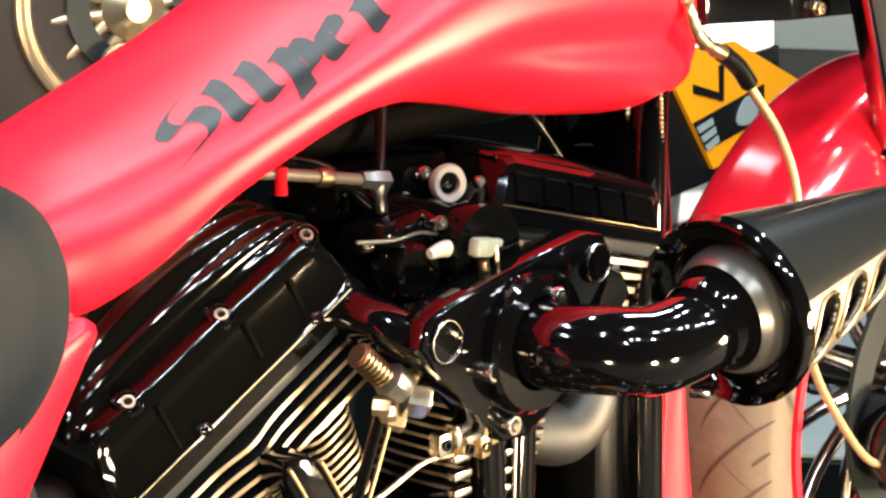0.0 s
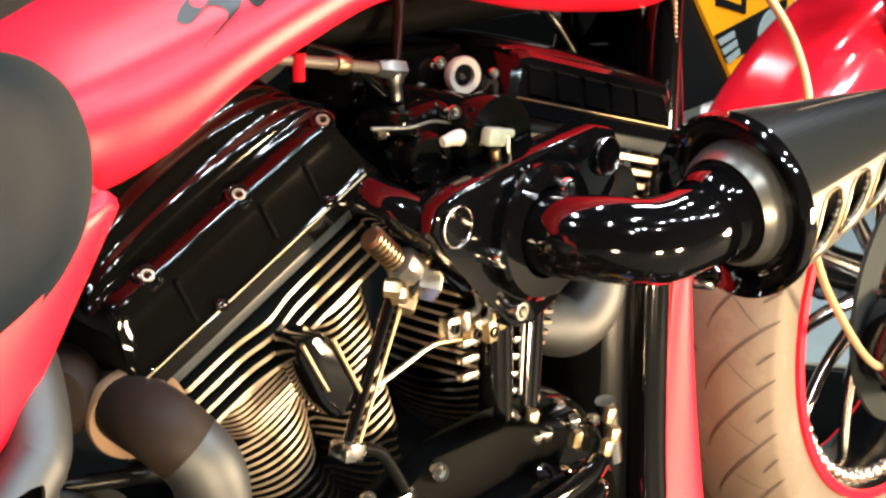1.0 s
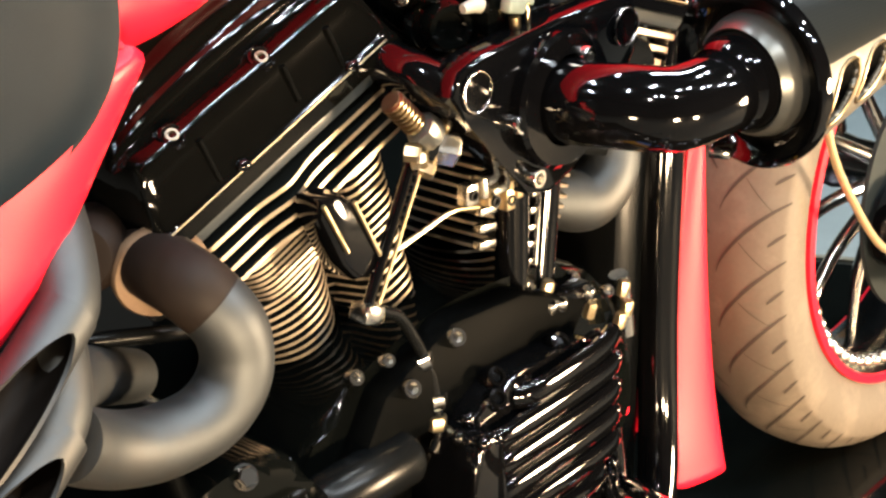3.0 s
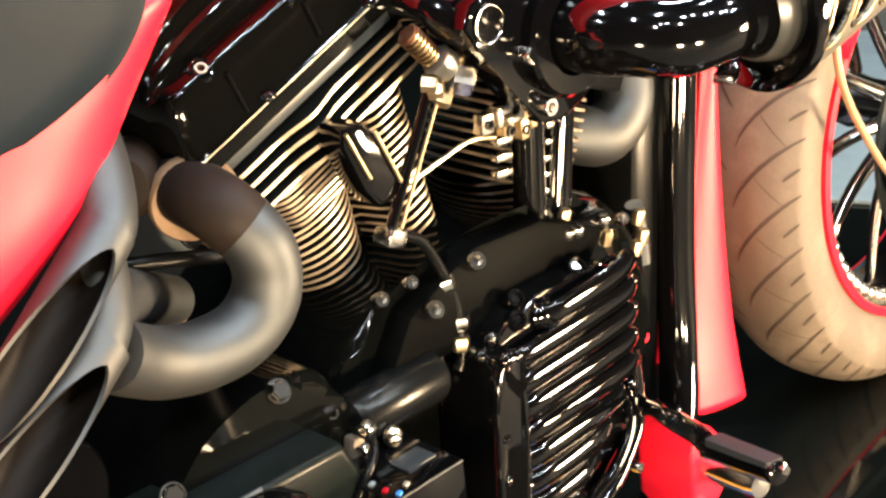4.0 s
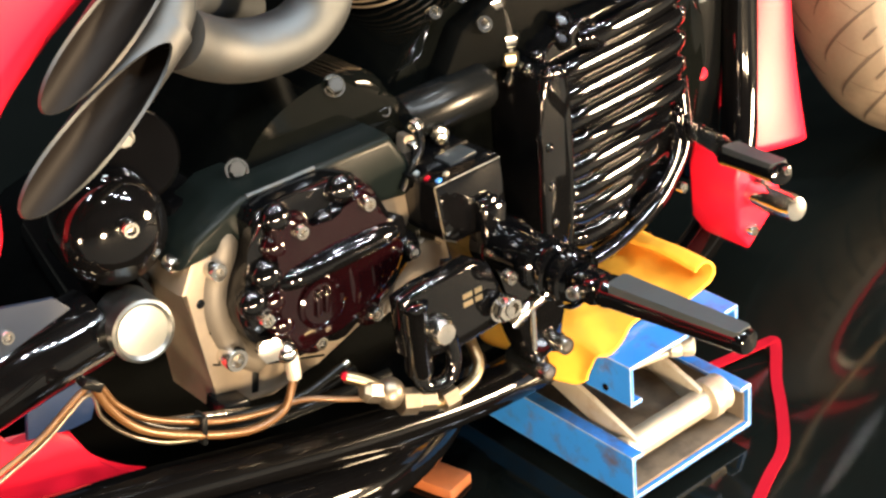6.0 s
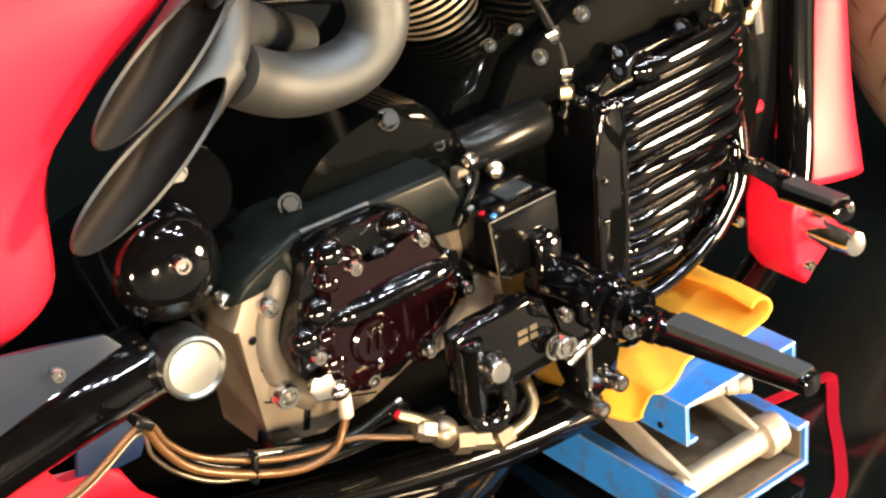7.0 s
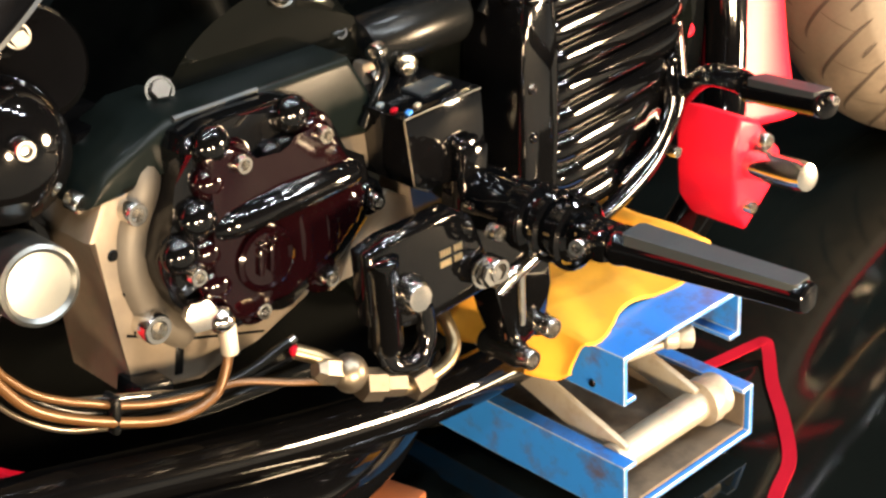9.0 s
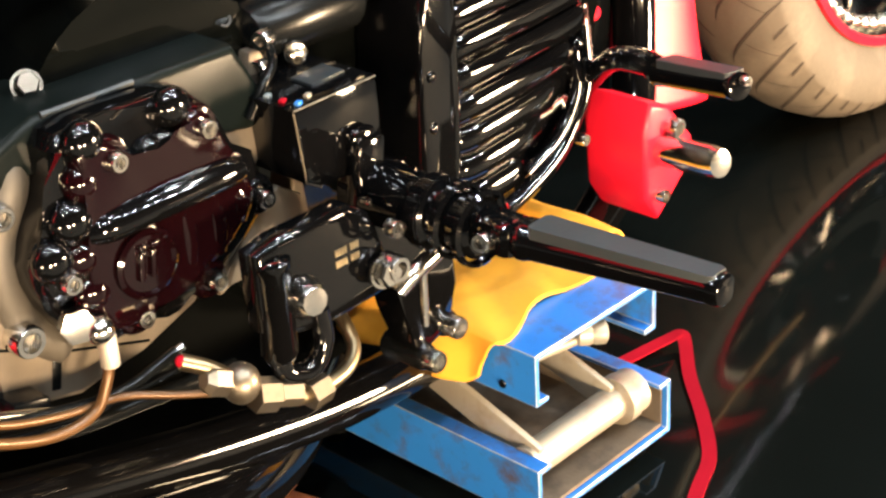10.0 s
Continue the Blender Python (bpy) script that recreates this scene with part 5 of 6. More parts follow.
# ---- exhaust ----
bm = bmesh.new()
tube(bm, [(-0.247, -0.112, 0.580), (-0.234, -0.128, 0.557), (-0.230, -0.131, 0.532), (-0.239, -0.131, 0.511), (-0.260, -0.130, 0.498), (-0.290, -0.128, 0.496), (-0.317, -0.127, 0.502), (-0.340, -0.130, 0.514), (-0.362, -0.138, 0.530)], 0.0235, 28, 8)
ex = part("exhaust_pipe", bm, STEEL, bike)
# first stretch of the pipe, dark brown up to the bend
bm = bmesh.new()
tube(bm, [(-0.222, -0.03, 0.572), (-0.246, -0.078, 0.585), (-0.247, -0.112, 0.580), (-0.239, -0.123, 0.567)], lambda t: 0.0240 - 0.0004 * t, 28, 8)
part("header_pipe", bm, HEADER, ex, "dark brown pipe at the port")
bm = bmesh.new()
lathe(bm, (-0.244, -0.082, 0.579), (-0.35, -0.9, -0.15), [(0.024, -0.008), (0.0315, -0.007), (0.0315, 0.0), (0.030, 0.002), (0.026, 0.002)], 34)
port = part("exhaust_flange", bm, TAN, ex)
bolt(port, (-0.2185, -0.037, 0.533), 0.0075, (-0.4, -0.9, 0.1), HEX, "hex_bolt")
bm = bmesh.new()
lathe(bm, (-0.252, -0.03, 0.592), (-0.75, -0.6, 0.1), [(0.024, 0), (0.026, 0.02), (0.026, 0.034), (0.02, 0.042), (0.014, 0.043)], 28)
part("head_port", bm, HEADER, bike)
bm = bmesh.new()
tube(bm, [(-0.30, -0.06, 0.545), (-0.255, -0.075, 0.538), (-0.215, -0.08, 0.528)], 0.0055, 12)
part("breather_pipe", bm, SATIN, bike)


def slash_tip(a, b, radius, name):
    """A slash-cut tail pipe from a to b, open towards the right side."""
    a, b = Vector(a), Vector(b)
    d = (b - a).normalized()
    a = a - 0.012 * d
    face = Vector((0.12, -0.95, 0.28))
    face = (face - face.dot(d) * d).normalized()
    other = d.cross(face)
    length, n, m = (b - a).length, 40, 14
    bm = bmesh.new()
    walls = []
    for r in (radius + 0.0004, radius - 0.0020):
        rows = []
        for i in range(m + 1):
            row = []
            for k in range(n):
                t = 2 * math.pi * k / n
                far = 0.10 + 0.90 * (0.5 - 0.5 * math.cos(t)) ** 0.85
                h = length * far * i / m
                flare = 1 + 0.10 * max(0.0, h / length)
                row.append(bm.verts.new(a + d * h + r * flare * (math.cos(t) * face + math.sin(t) * other)))
            rows.append(row)
        for u, v in zip(rows, rows[1:]):
            for k in range(n):
                f = bm.faces.new((u[k], u[(k + 1) % n], v[(k + 1) % n], v[k]))
                f.material_index = 0 if r > radius else 1
        walls.append(rows)
    for k in range(n):
        bm.faces.new((walls[0][-1][k], walls[0][-1][(k + 1) % n], walls[1][-1][(k + 1) % n], walls[1][-1][k]))
    bm.faces.new(walls[1][0][::-1]).material_index = 1
    return part(name, bm, [STEEL, TIP_INNER], bike, angle=40)


slash_tip((-0.3611, -0.142, 0.6011), (-0.4798, -0.182, 0.5293), 0.0178, "exhaust_tip")
slash_tip((-0.3828, -0.150, 0.5377), (-0.5133, -0.19, 0.4691), 0.0182, "exhaust_tip")
for pts in ([(-0.318, -0.07, 0.665), (-0.332, -0.108, 0.637), (-0.346, -0.132, 0.612), (-0.3625, -0.1425, 0.6003)], [(-0.345, -0.09, 0.602), (-0.350, -0.115, 0.586), (-0.364, -0.138, 0.556), (-0.3845, -0.1505, 0.537)], [(-0.375, -0.140, 0.548), (-0.335, -0.105, 0.546), (-0.285, -0.06, 0.516), (-0.24, -0.03, 0.489)]):
    bm = bmesh.new()
    tube(bm, pts, lambda t: 0.0215 - 0.0033 * t, 24, cap=False)
    part("exhaust_pipe", bm, STEEL, bike)
bm = bmesh.new()
tube(bm, [(0.27, -0.0, 0.60), (0.285, -0.02, 0.54), (0.277, -0.035, 0.492), (0.245, -0.035, 0.468), (0.21, -0.02, 0.478), (0.18, 0.01, 0.49)], 0.027, 26)
part("front_exhaust_pipe", bm, STEEL, bike)
bolt(bike, (-0.414, -0.131, 0.470), 0.006, (-0.3, -1, 0), HEX, "hex_bolt")

# ---- pegs, pedal and brake master cylinder ----
bm = bmesh.new()
prism(bm, [(-0.281, 0.322), (-0.262, 0.326), (-0.208, 0.326), (-0.192, 0.315), (-0.176, 0.272), (-0.182, 0.258), (-0.23, 0.256), (-0.262, 0.262), (-0.280, 0.272)], -0.252, -0.234, 0.005, 3)
master = part("brake_master_cylinder", bm, BLACK, bike)
bm = bmesh.new()
lathe(bm, (-0.268, -0.248, 0.254), (0, 0, 1), [(0.009, -0.004), (0.0110, 0.0), (0.0110, 0.054), (0.0120, 0.056), (0.0120, 0.060), (0.009, 0.062)], 24)
part("cylinder_port", bm, BLACK, master)
bm = bmesh.new()
lathe(bm, (-0.25, -0.250, 0.284), (-0.1, -1, 0.1), [(0.0135, 0), (0.0135, 0.004), (0.0115, 0.007), (0.0115, 0.010), (0.0085, 0.0145), (0.0, 0.0155)], 10)
part("banjo_bolt", bm, CHROME, master)
bolt(master, (-0.186, -0.256, 0.279), 0.0085)
for dz in (0.0, -0.0072):
    for i in range(8):
        if i != 4:
            bm = bmesh.new()
            box(bm, (-0.222 + 0.0024 * i, -0.2524, 0.300 + dz), (0.0017, 0.0008, 0.0042))
            part("stamped_mark", bm, BRASS, master)
bm = bmesh.new()
tube(bm, [(-0.270, -0.245, 0.262), (-0.266, -0.25, 0.240), (-0.248, -0.252, 0.236), (-0.238, -0.252, 0.250), (-0.238, -0.25, 0.270)], 0.0065, 14)
part("port_elbow", bm, BLACK, master)
bm = bmesh.new()
tube(bm, [(-0.293, -0.245, 0.240), (-0.262, -0.253, 0.222), (-0.225, -0.25, 0.219), (-0.206, -0.242, 0.226), (-0.200, -0.225, 0.242)], 0.0046, 12)
part("brake_line", bm, OLDBRASS, master)
bm = bmesh.new()
ball(bm, (-0.296, -0.245, 0.246), 0.0115, (1, 1, 1.1))
lathe(bm, (-0.290, -0.248, 0.236), (1, -0.2, -0.35), [(0.0105, 0), (0.0105, 0.014), (0.008, 0.016), (0.008, 0.03)], 6)
lathe(bm, (-0.255, -0.253, 0.220), (1, 0, 0.05), [(0.0098, 0), (0.0098, 0.014)], 6)
lathe(bm, (-0.304, -0.242, 0.25), (-1, 0.1, 0.5), [(0.009, 0), (0.009, 0.012), (0.005, 0.016)], 6)
part("line_fitting", bm, OLDZINC, master)
bm = bmesh.new()
tube(bm, [(-0.324, -0.230, 0.268), (-0.312, -0.237, 0.261), (-0.302, -0.243, 0.252)], 0.0048, 10)
part("brass_tab", bm, OLDBRASS, master)
bm = bmesh.new()
ball(bm, (-0.324, -0.2305, 0.2685), 0.0036)
part("red_cap", bm, STRAP, master)

bm = bmesh.new()
prism(bm, smooth_outline([(-0.172, 0.316), (-0.150, 0.326), (-0.122, 0.312), (-0.10, 0.275), (-0.092, 0.225), (-0.094, 0.186), (-0.130, 0.172), (-0.142, 0.215), (-0.16, 0.28)], 1), -0.222, -0.196, 0.005)
bracket = part("peg_bracket", bm, BLACK, bike)
for p, r in (((-0.122, -0.221, 0.170), 0.0078), ((-0.100, -0.221, 0.186), 0.0078), ((-0.158, -0.224, 0.292), 0.007), ((-0.12, -0.226, 0.268), 0.006), ((-0.165, -0.222, 0.305), 0.006)):
    bolt(bracket, p, r)
for x, z in ((-0.122, 0.170), (-0.100, 0.186)):
    bm = bmesh.new()
    lathe(bm, (x, -0.185, z), (0, -1, 0), [(0.0098, 0), (0.0098, 0.033), (0.0085, 0.036), (0.0, 0.036)], 22)
    part("bracket_boss", bm, SATIN, bracket)
bm = bmesh.new()
lathe(bm, (-0.15, -0.20, 0.302), (0, -1, 0.0), [(0.021, 0), (0.021, 0.055), (0.0235, 0.058), (0.0235, 0.07), (0.019, 0.073), (0.019, 0.10), (0.015, 0.104)], 28)
hub = part("peg_pivot", bm, BLACK, bike)
bm = bmesh.new()
box(bm, (-0.152, -0.318, 0.306), (0.026, 0.034, 0.022), (0, 0, 0), 0.006)
part("peg_knuckle", bm, BLACK, hub)
bolt(hub, (-0.166, -0.318, 0.306), 0.0055, (-1, -0.3, 0.2))


bm = bmesh.new()
tube(bm, [(-0.184, -0.262, 0.262), (-0.172, -0.266, 0.272), (-0.152, -0.264, 0.276)], 0.0058, 12)
part("pushrod_clevis", bm, CHROME, hub)
bm = bmesh.new()
tube(bm, [(-0.166, -0.266, 0.272), (-0.167, -0.266, 0.232)], 0.0026, 10, raw=True)
part("clevis_pin", bm, CHROME, hub)
for p, r in (((-0.191, -0.258, 0.277), 0.0085), ((-0.182, -0.258, 0.303), 0.0055), ((-0.137, -0.268, 0.278), 0.0055)):
    bolt(hub, p, r, (-0.1, -1, 0.1), HEX if r > 0.008 else None, "hex_bolt" if r > 0.008 else "bolt")
for y in (-0.262, -0.278, -0.296):
    bm = bmesh.new()
    lathe(bm, (-0.15, y, 0.302), (0, -1, 0), [(0.0215, 0), (0.024, 0.002), (0.024, 0.006), (0.0215, 0.008)], 28, close=False)
    part("pivot_ring", bm, BLACK, hub)


def foot_peg(a, b, w0, w1, name):
    """A tapered footpeg with a rubber inlay let into its top."""
    a, b = Vector(a), Vector(b)
    d = (b - a).normalized()
    side = d.cross(Vector((0, 0, 1))).normalized()
    up = side.cross(d)
    bm = bmesh.new()
    rows = []
    for t, k in ((-0.02, 0.82), (0.0, 1.0), (0.03, 1.0), (0.06, 0.92), (0.5, 0.95), (0.93, 1.0), (0.97, 1.06), (1.0, 0.98), (1.01, 0.8)):
        w = (w0 + (w1 - w0) * t) * k
        o = a + (b - a) * t
        rows.append([bm.verts.new(o + w * (math.cos(q) * side + 0.92 * math.copysign(abs(math.sin(q)) ** 0.8, math.sin(q)) * up)) for q in (2 * math.pi * j / 24 for j in range(24))])
    for u, v in zip(rows, rows[1:]):
        for j in range(24):
            bm.faces.new((u[j], u[(j + 1) % 24], v[(j + 1) % 24], v[j]))
    bm.faces.new(rows[0][::-1])
    bm.faces.new(rows[-1])
    peg = part(name, bm, BLACK, bike)
    bm = bmesh.new()
    rows = []
    for t in (0.07, 0.09, 0.5, 0.95, 0.975):
        w = (w0 + (w1 - w0) * t)
        o = a + (b - a) * t
        e = 0.8 if t in (0.07, 0.975) else 1.0
        rows.append([bm.verts.new(o + w * (u * side * e + h * up)) for u, h in ((-0.84, 0.5), (-0.78, 1.0), (0.0, 1.03), (0.78, 1.0), (0.84, 0.5))])
    for u, v in zip(rows, rows[1:]):
        for j in range(4):
            bm.faces.new((u[j], u[j + 1], v[j + 1], v[j]))
    bm.faces.new(rows[0])
    bm.faces.new(rows[-1][::-1])
    part("rubber_inlay", bm, PADTOP, peg)
    if w0 < 0.012:
        bolt(peg, b + 0.004 * d + 0.004 * up, 0.0032, d)
    return peg


PADTOP = material("grey_peg_rubber", (0.022, 0.027, 0.028), 0.40, vary=0.15, bump=0.1)
foot_peg((-0.150, -0.335, 0.306), (-0.143, -0.466, 0.313), 0.0136, 0.0096, "foot_peg")
foot_peg((0.006, -0.316, 0.354), (-0.012, -0.386, 0.366), 0.0100, 0.0092, "brake_pedal")
bm = bmesh.new()
tube(bm, [(0.18, -0.115, 0.24), (0.12, -0.18, 0.29), (0.05, -0.25, 0.335), (0.02, -0.295, 0.351), (0.012, -0.308, 0.3525)], 0.0085, 14)
part("pedal_arm", bm, BLACK, bike)

# pale clamp with its hanging pin, above the intake plate
bm = bmesh.new()
box(bm, (0.030, -0.140, 0.7005), (0.019, 0.010, 0.013), (0, 14, 0), 0.003)
box(bm, (0.042, -0.140, 0.7005), (0.014, 0.007, 0.006), (0, 14, 0), 0.002)
clamp = part("cable_clamp", bm, CLAMP, bike)
bm = bmesh.new()
tube(bm, [(0.042, -0.142, 0.699), (0.043, -0.142, 0.668)], 0.0016, 10, raw=True)
part("clamp_pin", bm, BRASS, clamp)
bm = bmesh.new()
lathe(bm, (0.028, -0.142, 0.692), (0.1, 0, -1), [(0.004, 0), (0.004, 0.010), (0.003, 0.012)], 14)
part("clamp_nut", bm, OLDBRASS, clamp)
bm = bmesh.new()
tube(bm, [(0.030, -0.128, 0.700), (0.033, -0.09, 0.712), (0.05, -0.05, 0.715)], 0.005, 12)
part("clamp_stalk", bm, BLACK, clamp)

# ---- hoses and wires under the gearbox ----
for pts, r, mat in (([(-0.601, -0.200, 0.304), (-0.554, -0.200, 0.318), (-0.509, -0.200, 0.340), (-0.493, -0.200, 0.316), (-0.473, -0.200, 0.294), (-0.435, -0.200, 0.271), (-0.409, -0.200, 0.259), (-0.380, -0.199, 0.250), (-0.345, -0.200, 0.244), (-0.315, -0.215, 0.236), (-0.285, -0.236, 0.232)], 0.0023, AMBER),
                    ([(-0.507, -0.202, 0.338), (-0.498, -0.203, 0.314), (-0.478, -0.204, 0.288), (-0.435, -0.204, 0.261), (-0.396, -0.204, 0.245), (-0.368, -0.204, 0.246), (-0.356, -0.204, 0.262), (-0.3522, -0.204, 0.278)], 0.0031, AMBER),
                    ([(-0.602, -0.198, 0.295), (-0.550, -0.198, 0.313), (-0.511, -0.198, 0.333), (-0.505, -0.198, 0.311), (-0.489, -0.198, 0.288), (-0.465, -0.198, 0.268), (-0.436, -0.198, 0.255)], 0.0016, OLDZINC),
                    ([(-0.505, -0.196, 0.333), (-0.489, -0.196, 0.304), (-0.450, -0.196, 0.271), (-0.398, -0.196, 0.256), (-0.345, -0.196, 0.245), (-0.303, -0.196, 0.252)], 0.0032, SATIN),
                    ([(-0.479, -0.192, 0.288), (-0.417, -0.192, 0.264), (-0.362, -0.192, 0.244), (-0.322, -0.192, 0.244), (-0.295, -0.192, 0.250)], 0.0028, CHROME),
                    ([(-0.426, -0.190, 0.255), (-0.371, -0.190, 0.241), (-0.331, -0.190, 0.239), (-0.289, -0.190, 0.239)], 0.0045, BLACK),
                    ([(-0.445, -0.185, 0.256), (-0.378, -0.185, 0.232), (-0.318, -0.185, 0.223), (-0.254, -0.185, 0.215)], 0.0055, SATIN)):
    bm = bmesh.new()
    tube(bm, pts, r, 12)
    part("hose", bm, mat, bike)
bm = bmesh.new()
lathe(bm, (-0.3522, -0.204, 0.270), (0, 0, 1), [(0.0056, 0), (0.0056, 0.018), (0.0045, 0.02)], 14)
part("hose_ferrule", bm, ZINC, bike)
bm = bmesh.new()
box(bm, (-0.509, -0.2, 0.342), (0.016, 0.014, 0.007), (0, 40, 0), 0.002)
part("cable_tie", bm, SATIN, bike)
bm = bmesh.new()
box(bm, (-0.434, -0.2, 0.265), (0.005, 0.014, 0.024), (0, 10, 0), 0.002)
part("cable_tie", bm, SATIN, bike)

# ---- red block with its chrome peg, down tube fairing ----
bm = bmesh.new()
prism(bm, [(0.175, 0.160), (0.172, 0.218), (0.180, 0.242), (0.205, 0.232), (0.238, 0.195), (0.236, 0.172), (0.192, 0.136)], -0.182, -0.120, 0.005, 3)
knob = part("red_stand_block", bm, RED, bike)
bolt(knob, (0.190, -0.182, 0.160), 0.006)
bolt(knob, (0.205, -0.182, 0.215), 0.0075)
bm = bmesh.new()
lathe(bm, (0.198, -0.17, 0.195), (-0.2, -1, 0.15), [(0.013, 0), (0.013, 0.07), (0.011, 0.078), (0.0, 0.08)], 26)
part("chrome_peg", bm, CHROME, knob)
bm = bmesh.new()
FL = [(0.358, 0.56), (0.355, 0.52), (0.348, 0.48), (0.335, 0.36), (0.325, 0.25), (0.318, 0.185), (0.33, 0.150)]
FR = [(0.368, 0.56), (0.370, 0.52), (0.374, 0.47), (0.385, 0.36), (0.400, 0.25), (0.418, 0.175), (0.427, 0.136)]
FLARE = (0.0, 0.0, 0.0, 0.004, 0.013, 0.024, 0.030)
rows = []
for (xa, za), (xb, zb), e in zip(FL, FR, FLARE):
    row = []
    for u, y in ((0, -0.066), (0.3, -0.071), (0.8, -0.074), (0.97, -0.066), (1.0, -0.04), (1.0, 0.0), (1.0, 0.04), (0.97, 0.066), (0.8, 0.074), (0.3, 0.071), (0, 0.066)):
        row.append(bm.verts.new((xa + (xb - xa) * u - 1.3 * e, y + (e if y > 0 else -e), za + (zb - za) * u + 0.8 * e)))
    rows.append(row)
for a, b in zip(rows, rows[1:]):
    for k in range(10):
        bm.faces.new((a[k], a[k + 1], b[k + 1], b[k]))
fairing = part("down_tube_fairing", bm, RED, bike, "red satin fairing in front of the down tube", angle=70)
md = fairing.modifiers.new("round", "SUBSURF")
md.levels = md.render_levels = 2
md = fairing.modifiers.new("thick", "SOLIDIFY")
md.thickness, md.offset = 0.004, 0

bm = bmesh.new()
prism(bm, [(0.34, 0.77), (0.38, 0.77), (0.405, 0.68), (0.41, 0.60), (0.345, 0.60)], -0.04, 0.04, 0.006)
part("neck_gusset", bm, BLACK, bike)

# ---- front wheel, fender, fork ----
WX, WZ, WR, RIM = 0.838, 0.318, 0.335, 0.240
bm = bmesh.new()
prof = [(RIM - 0.006, 0.040), (RIM + 0.004, 0.052), (RIM + 0.03, 0.065)] + [(WR - 0.030 * v ** 2.6, 0.066 * v) for v in (1.0, 0.93, 0.85, 0.75, 0.65, 0.5, 0.35, 0.2, 0.0)]
prof = prof + [(r, -h) for r, h in prof[-2::-1]]
lathe(bm, (WX, 0, WZ), (0, 1, 0), prof, 96, close=False)
tyre = part("front_tyre", bm, RUBBER, bike, "dusty sport tyre with curved grooves", angle=60)
bm = bmesh.new()


def on_tread(a, v):
    """A point on the tread: angle a round the axle, v from -1 to 1 across."""
    r = WR + 0.0006 - 0.030 * abs(v) ** 2.6
    return Vector((WX + r * math.cos(a), 0.066 * v, WZ + r * math.sin(a)))


# grooves are flat strips over the tread, their recess shade put into the colour
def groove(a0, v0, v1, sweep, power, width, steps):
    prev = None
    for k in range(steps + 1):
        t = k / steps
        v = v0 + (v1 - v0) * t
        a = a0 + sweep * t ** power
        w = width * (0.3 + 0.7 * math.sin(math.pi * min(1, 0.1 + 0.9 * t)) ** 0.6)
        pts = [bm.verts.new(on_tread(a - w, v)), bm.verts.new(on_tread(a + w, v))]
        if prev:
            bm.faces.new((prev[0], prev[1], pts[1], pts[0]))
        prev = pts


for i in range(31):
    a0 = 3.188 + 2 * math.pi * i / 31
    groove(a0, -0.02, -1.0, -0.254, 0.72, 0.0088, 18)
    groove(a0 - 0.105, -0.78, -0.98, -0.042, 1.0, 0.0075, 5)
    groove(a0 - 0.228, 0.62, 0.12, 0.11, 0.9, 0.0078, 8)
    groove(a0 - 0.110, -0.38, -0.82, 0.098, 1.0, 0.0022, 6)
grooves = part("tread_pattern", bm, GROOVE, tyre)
tagged(grooves, kind="stuff")
bm = bmesh.new()
lathe(bm, (WX, 0, WZ), (0, 1, 0), [(RIM + 0.004, -0.054), (RIM - 0.004, -0.056), (RIM - 0.010, -0.050), (RIM - 0.02, -0.03), (RIM - 0.028, 0), (RIM - 0.02, 0.03), (RIM - 0.010, 0.05), (RIM - 0.004, 0.056), (RIM + 0.004, 0.054)], 96, close=False)
rim = part("wheel_rim", bm, [SATIN], bike)
for sgn in (-1, 1):
    bm = bmesh.new()
    lathe(bm, (WX, 0, WZ), (0, sgn, 0), [(RIM + 0.005, 0.050), (RIM + 0.0045, 0.0575), (RIM - 0.004, 0.0585), (RIM - 0.007, 0.052)], 96, close=False)
    part("red_rim_edge", bm, RED, rim)
beads = bmesh.new()
ball(beads, (0, 0, 0), 0.0088, u=12, v=8)
bead = bpy.data.meshes.new("rim_rivet")
beads.to_mesh(bead)
beads.free()
bead.materials.append(ALU)
bead.shade_smooth()
for i in range(66):
    a = 2 * math.pi * i / 66
    ob = new("rim_rivet", bead)
    ob.location = (WX + (RIM - 0.018) * math.cos(a), -0.040, WZ + (RIM - 0.018) * math.sin(a))
    ob.parent = rim
bm = bmesh.new()
lathe(bm, (WX, 0, WZ), (0, 1, 0), [(0.03, -0.07), (0.034, -0.05), (0.03, -0.03), (0.03, 0.03), (0.034, 0.05), (0.03, 0.07)], 32)
part("wheel_hub", bm, CHROME, rim)
for i in range(10):
    a = 2 * math.pi * i / 10
    bm = bmesh.new()
    d = Vector((math.cos(a), 0, math.sin(a)))
    s = Vector((-math.sin(a), 0, math.cos(a)))
    c = Vector((WX, 0, WZ))
    tube(bm, [c + 0.03 * d - 0.02 * Vector((0, 1, 0)), c + 0.12 * d + 0.012 * s, c + 0.215 * d + 0.03 * s], lambda t: 0.010 - 0.004 * t, 12)
    part("spoke", bm, CHROME, rim)
bm = bmesh.new()
lathe(bm, (WX, -0.062, WZ), (0, -1, 0), [(0.105, 0), (0.150, 0), (0.150, 0.005), (0.105, 0.005), (0.105, 0)], 64, close=False)
part("brake_disc", bm, DISC, rim)

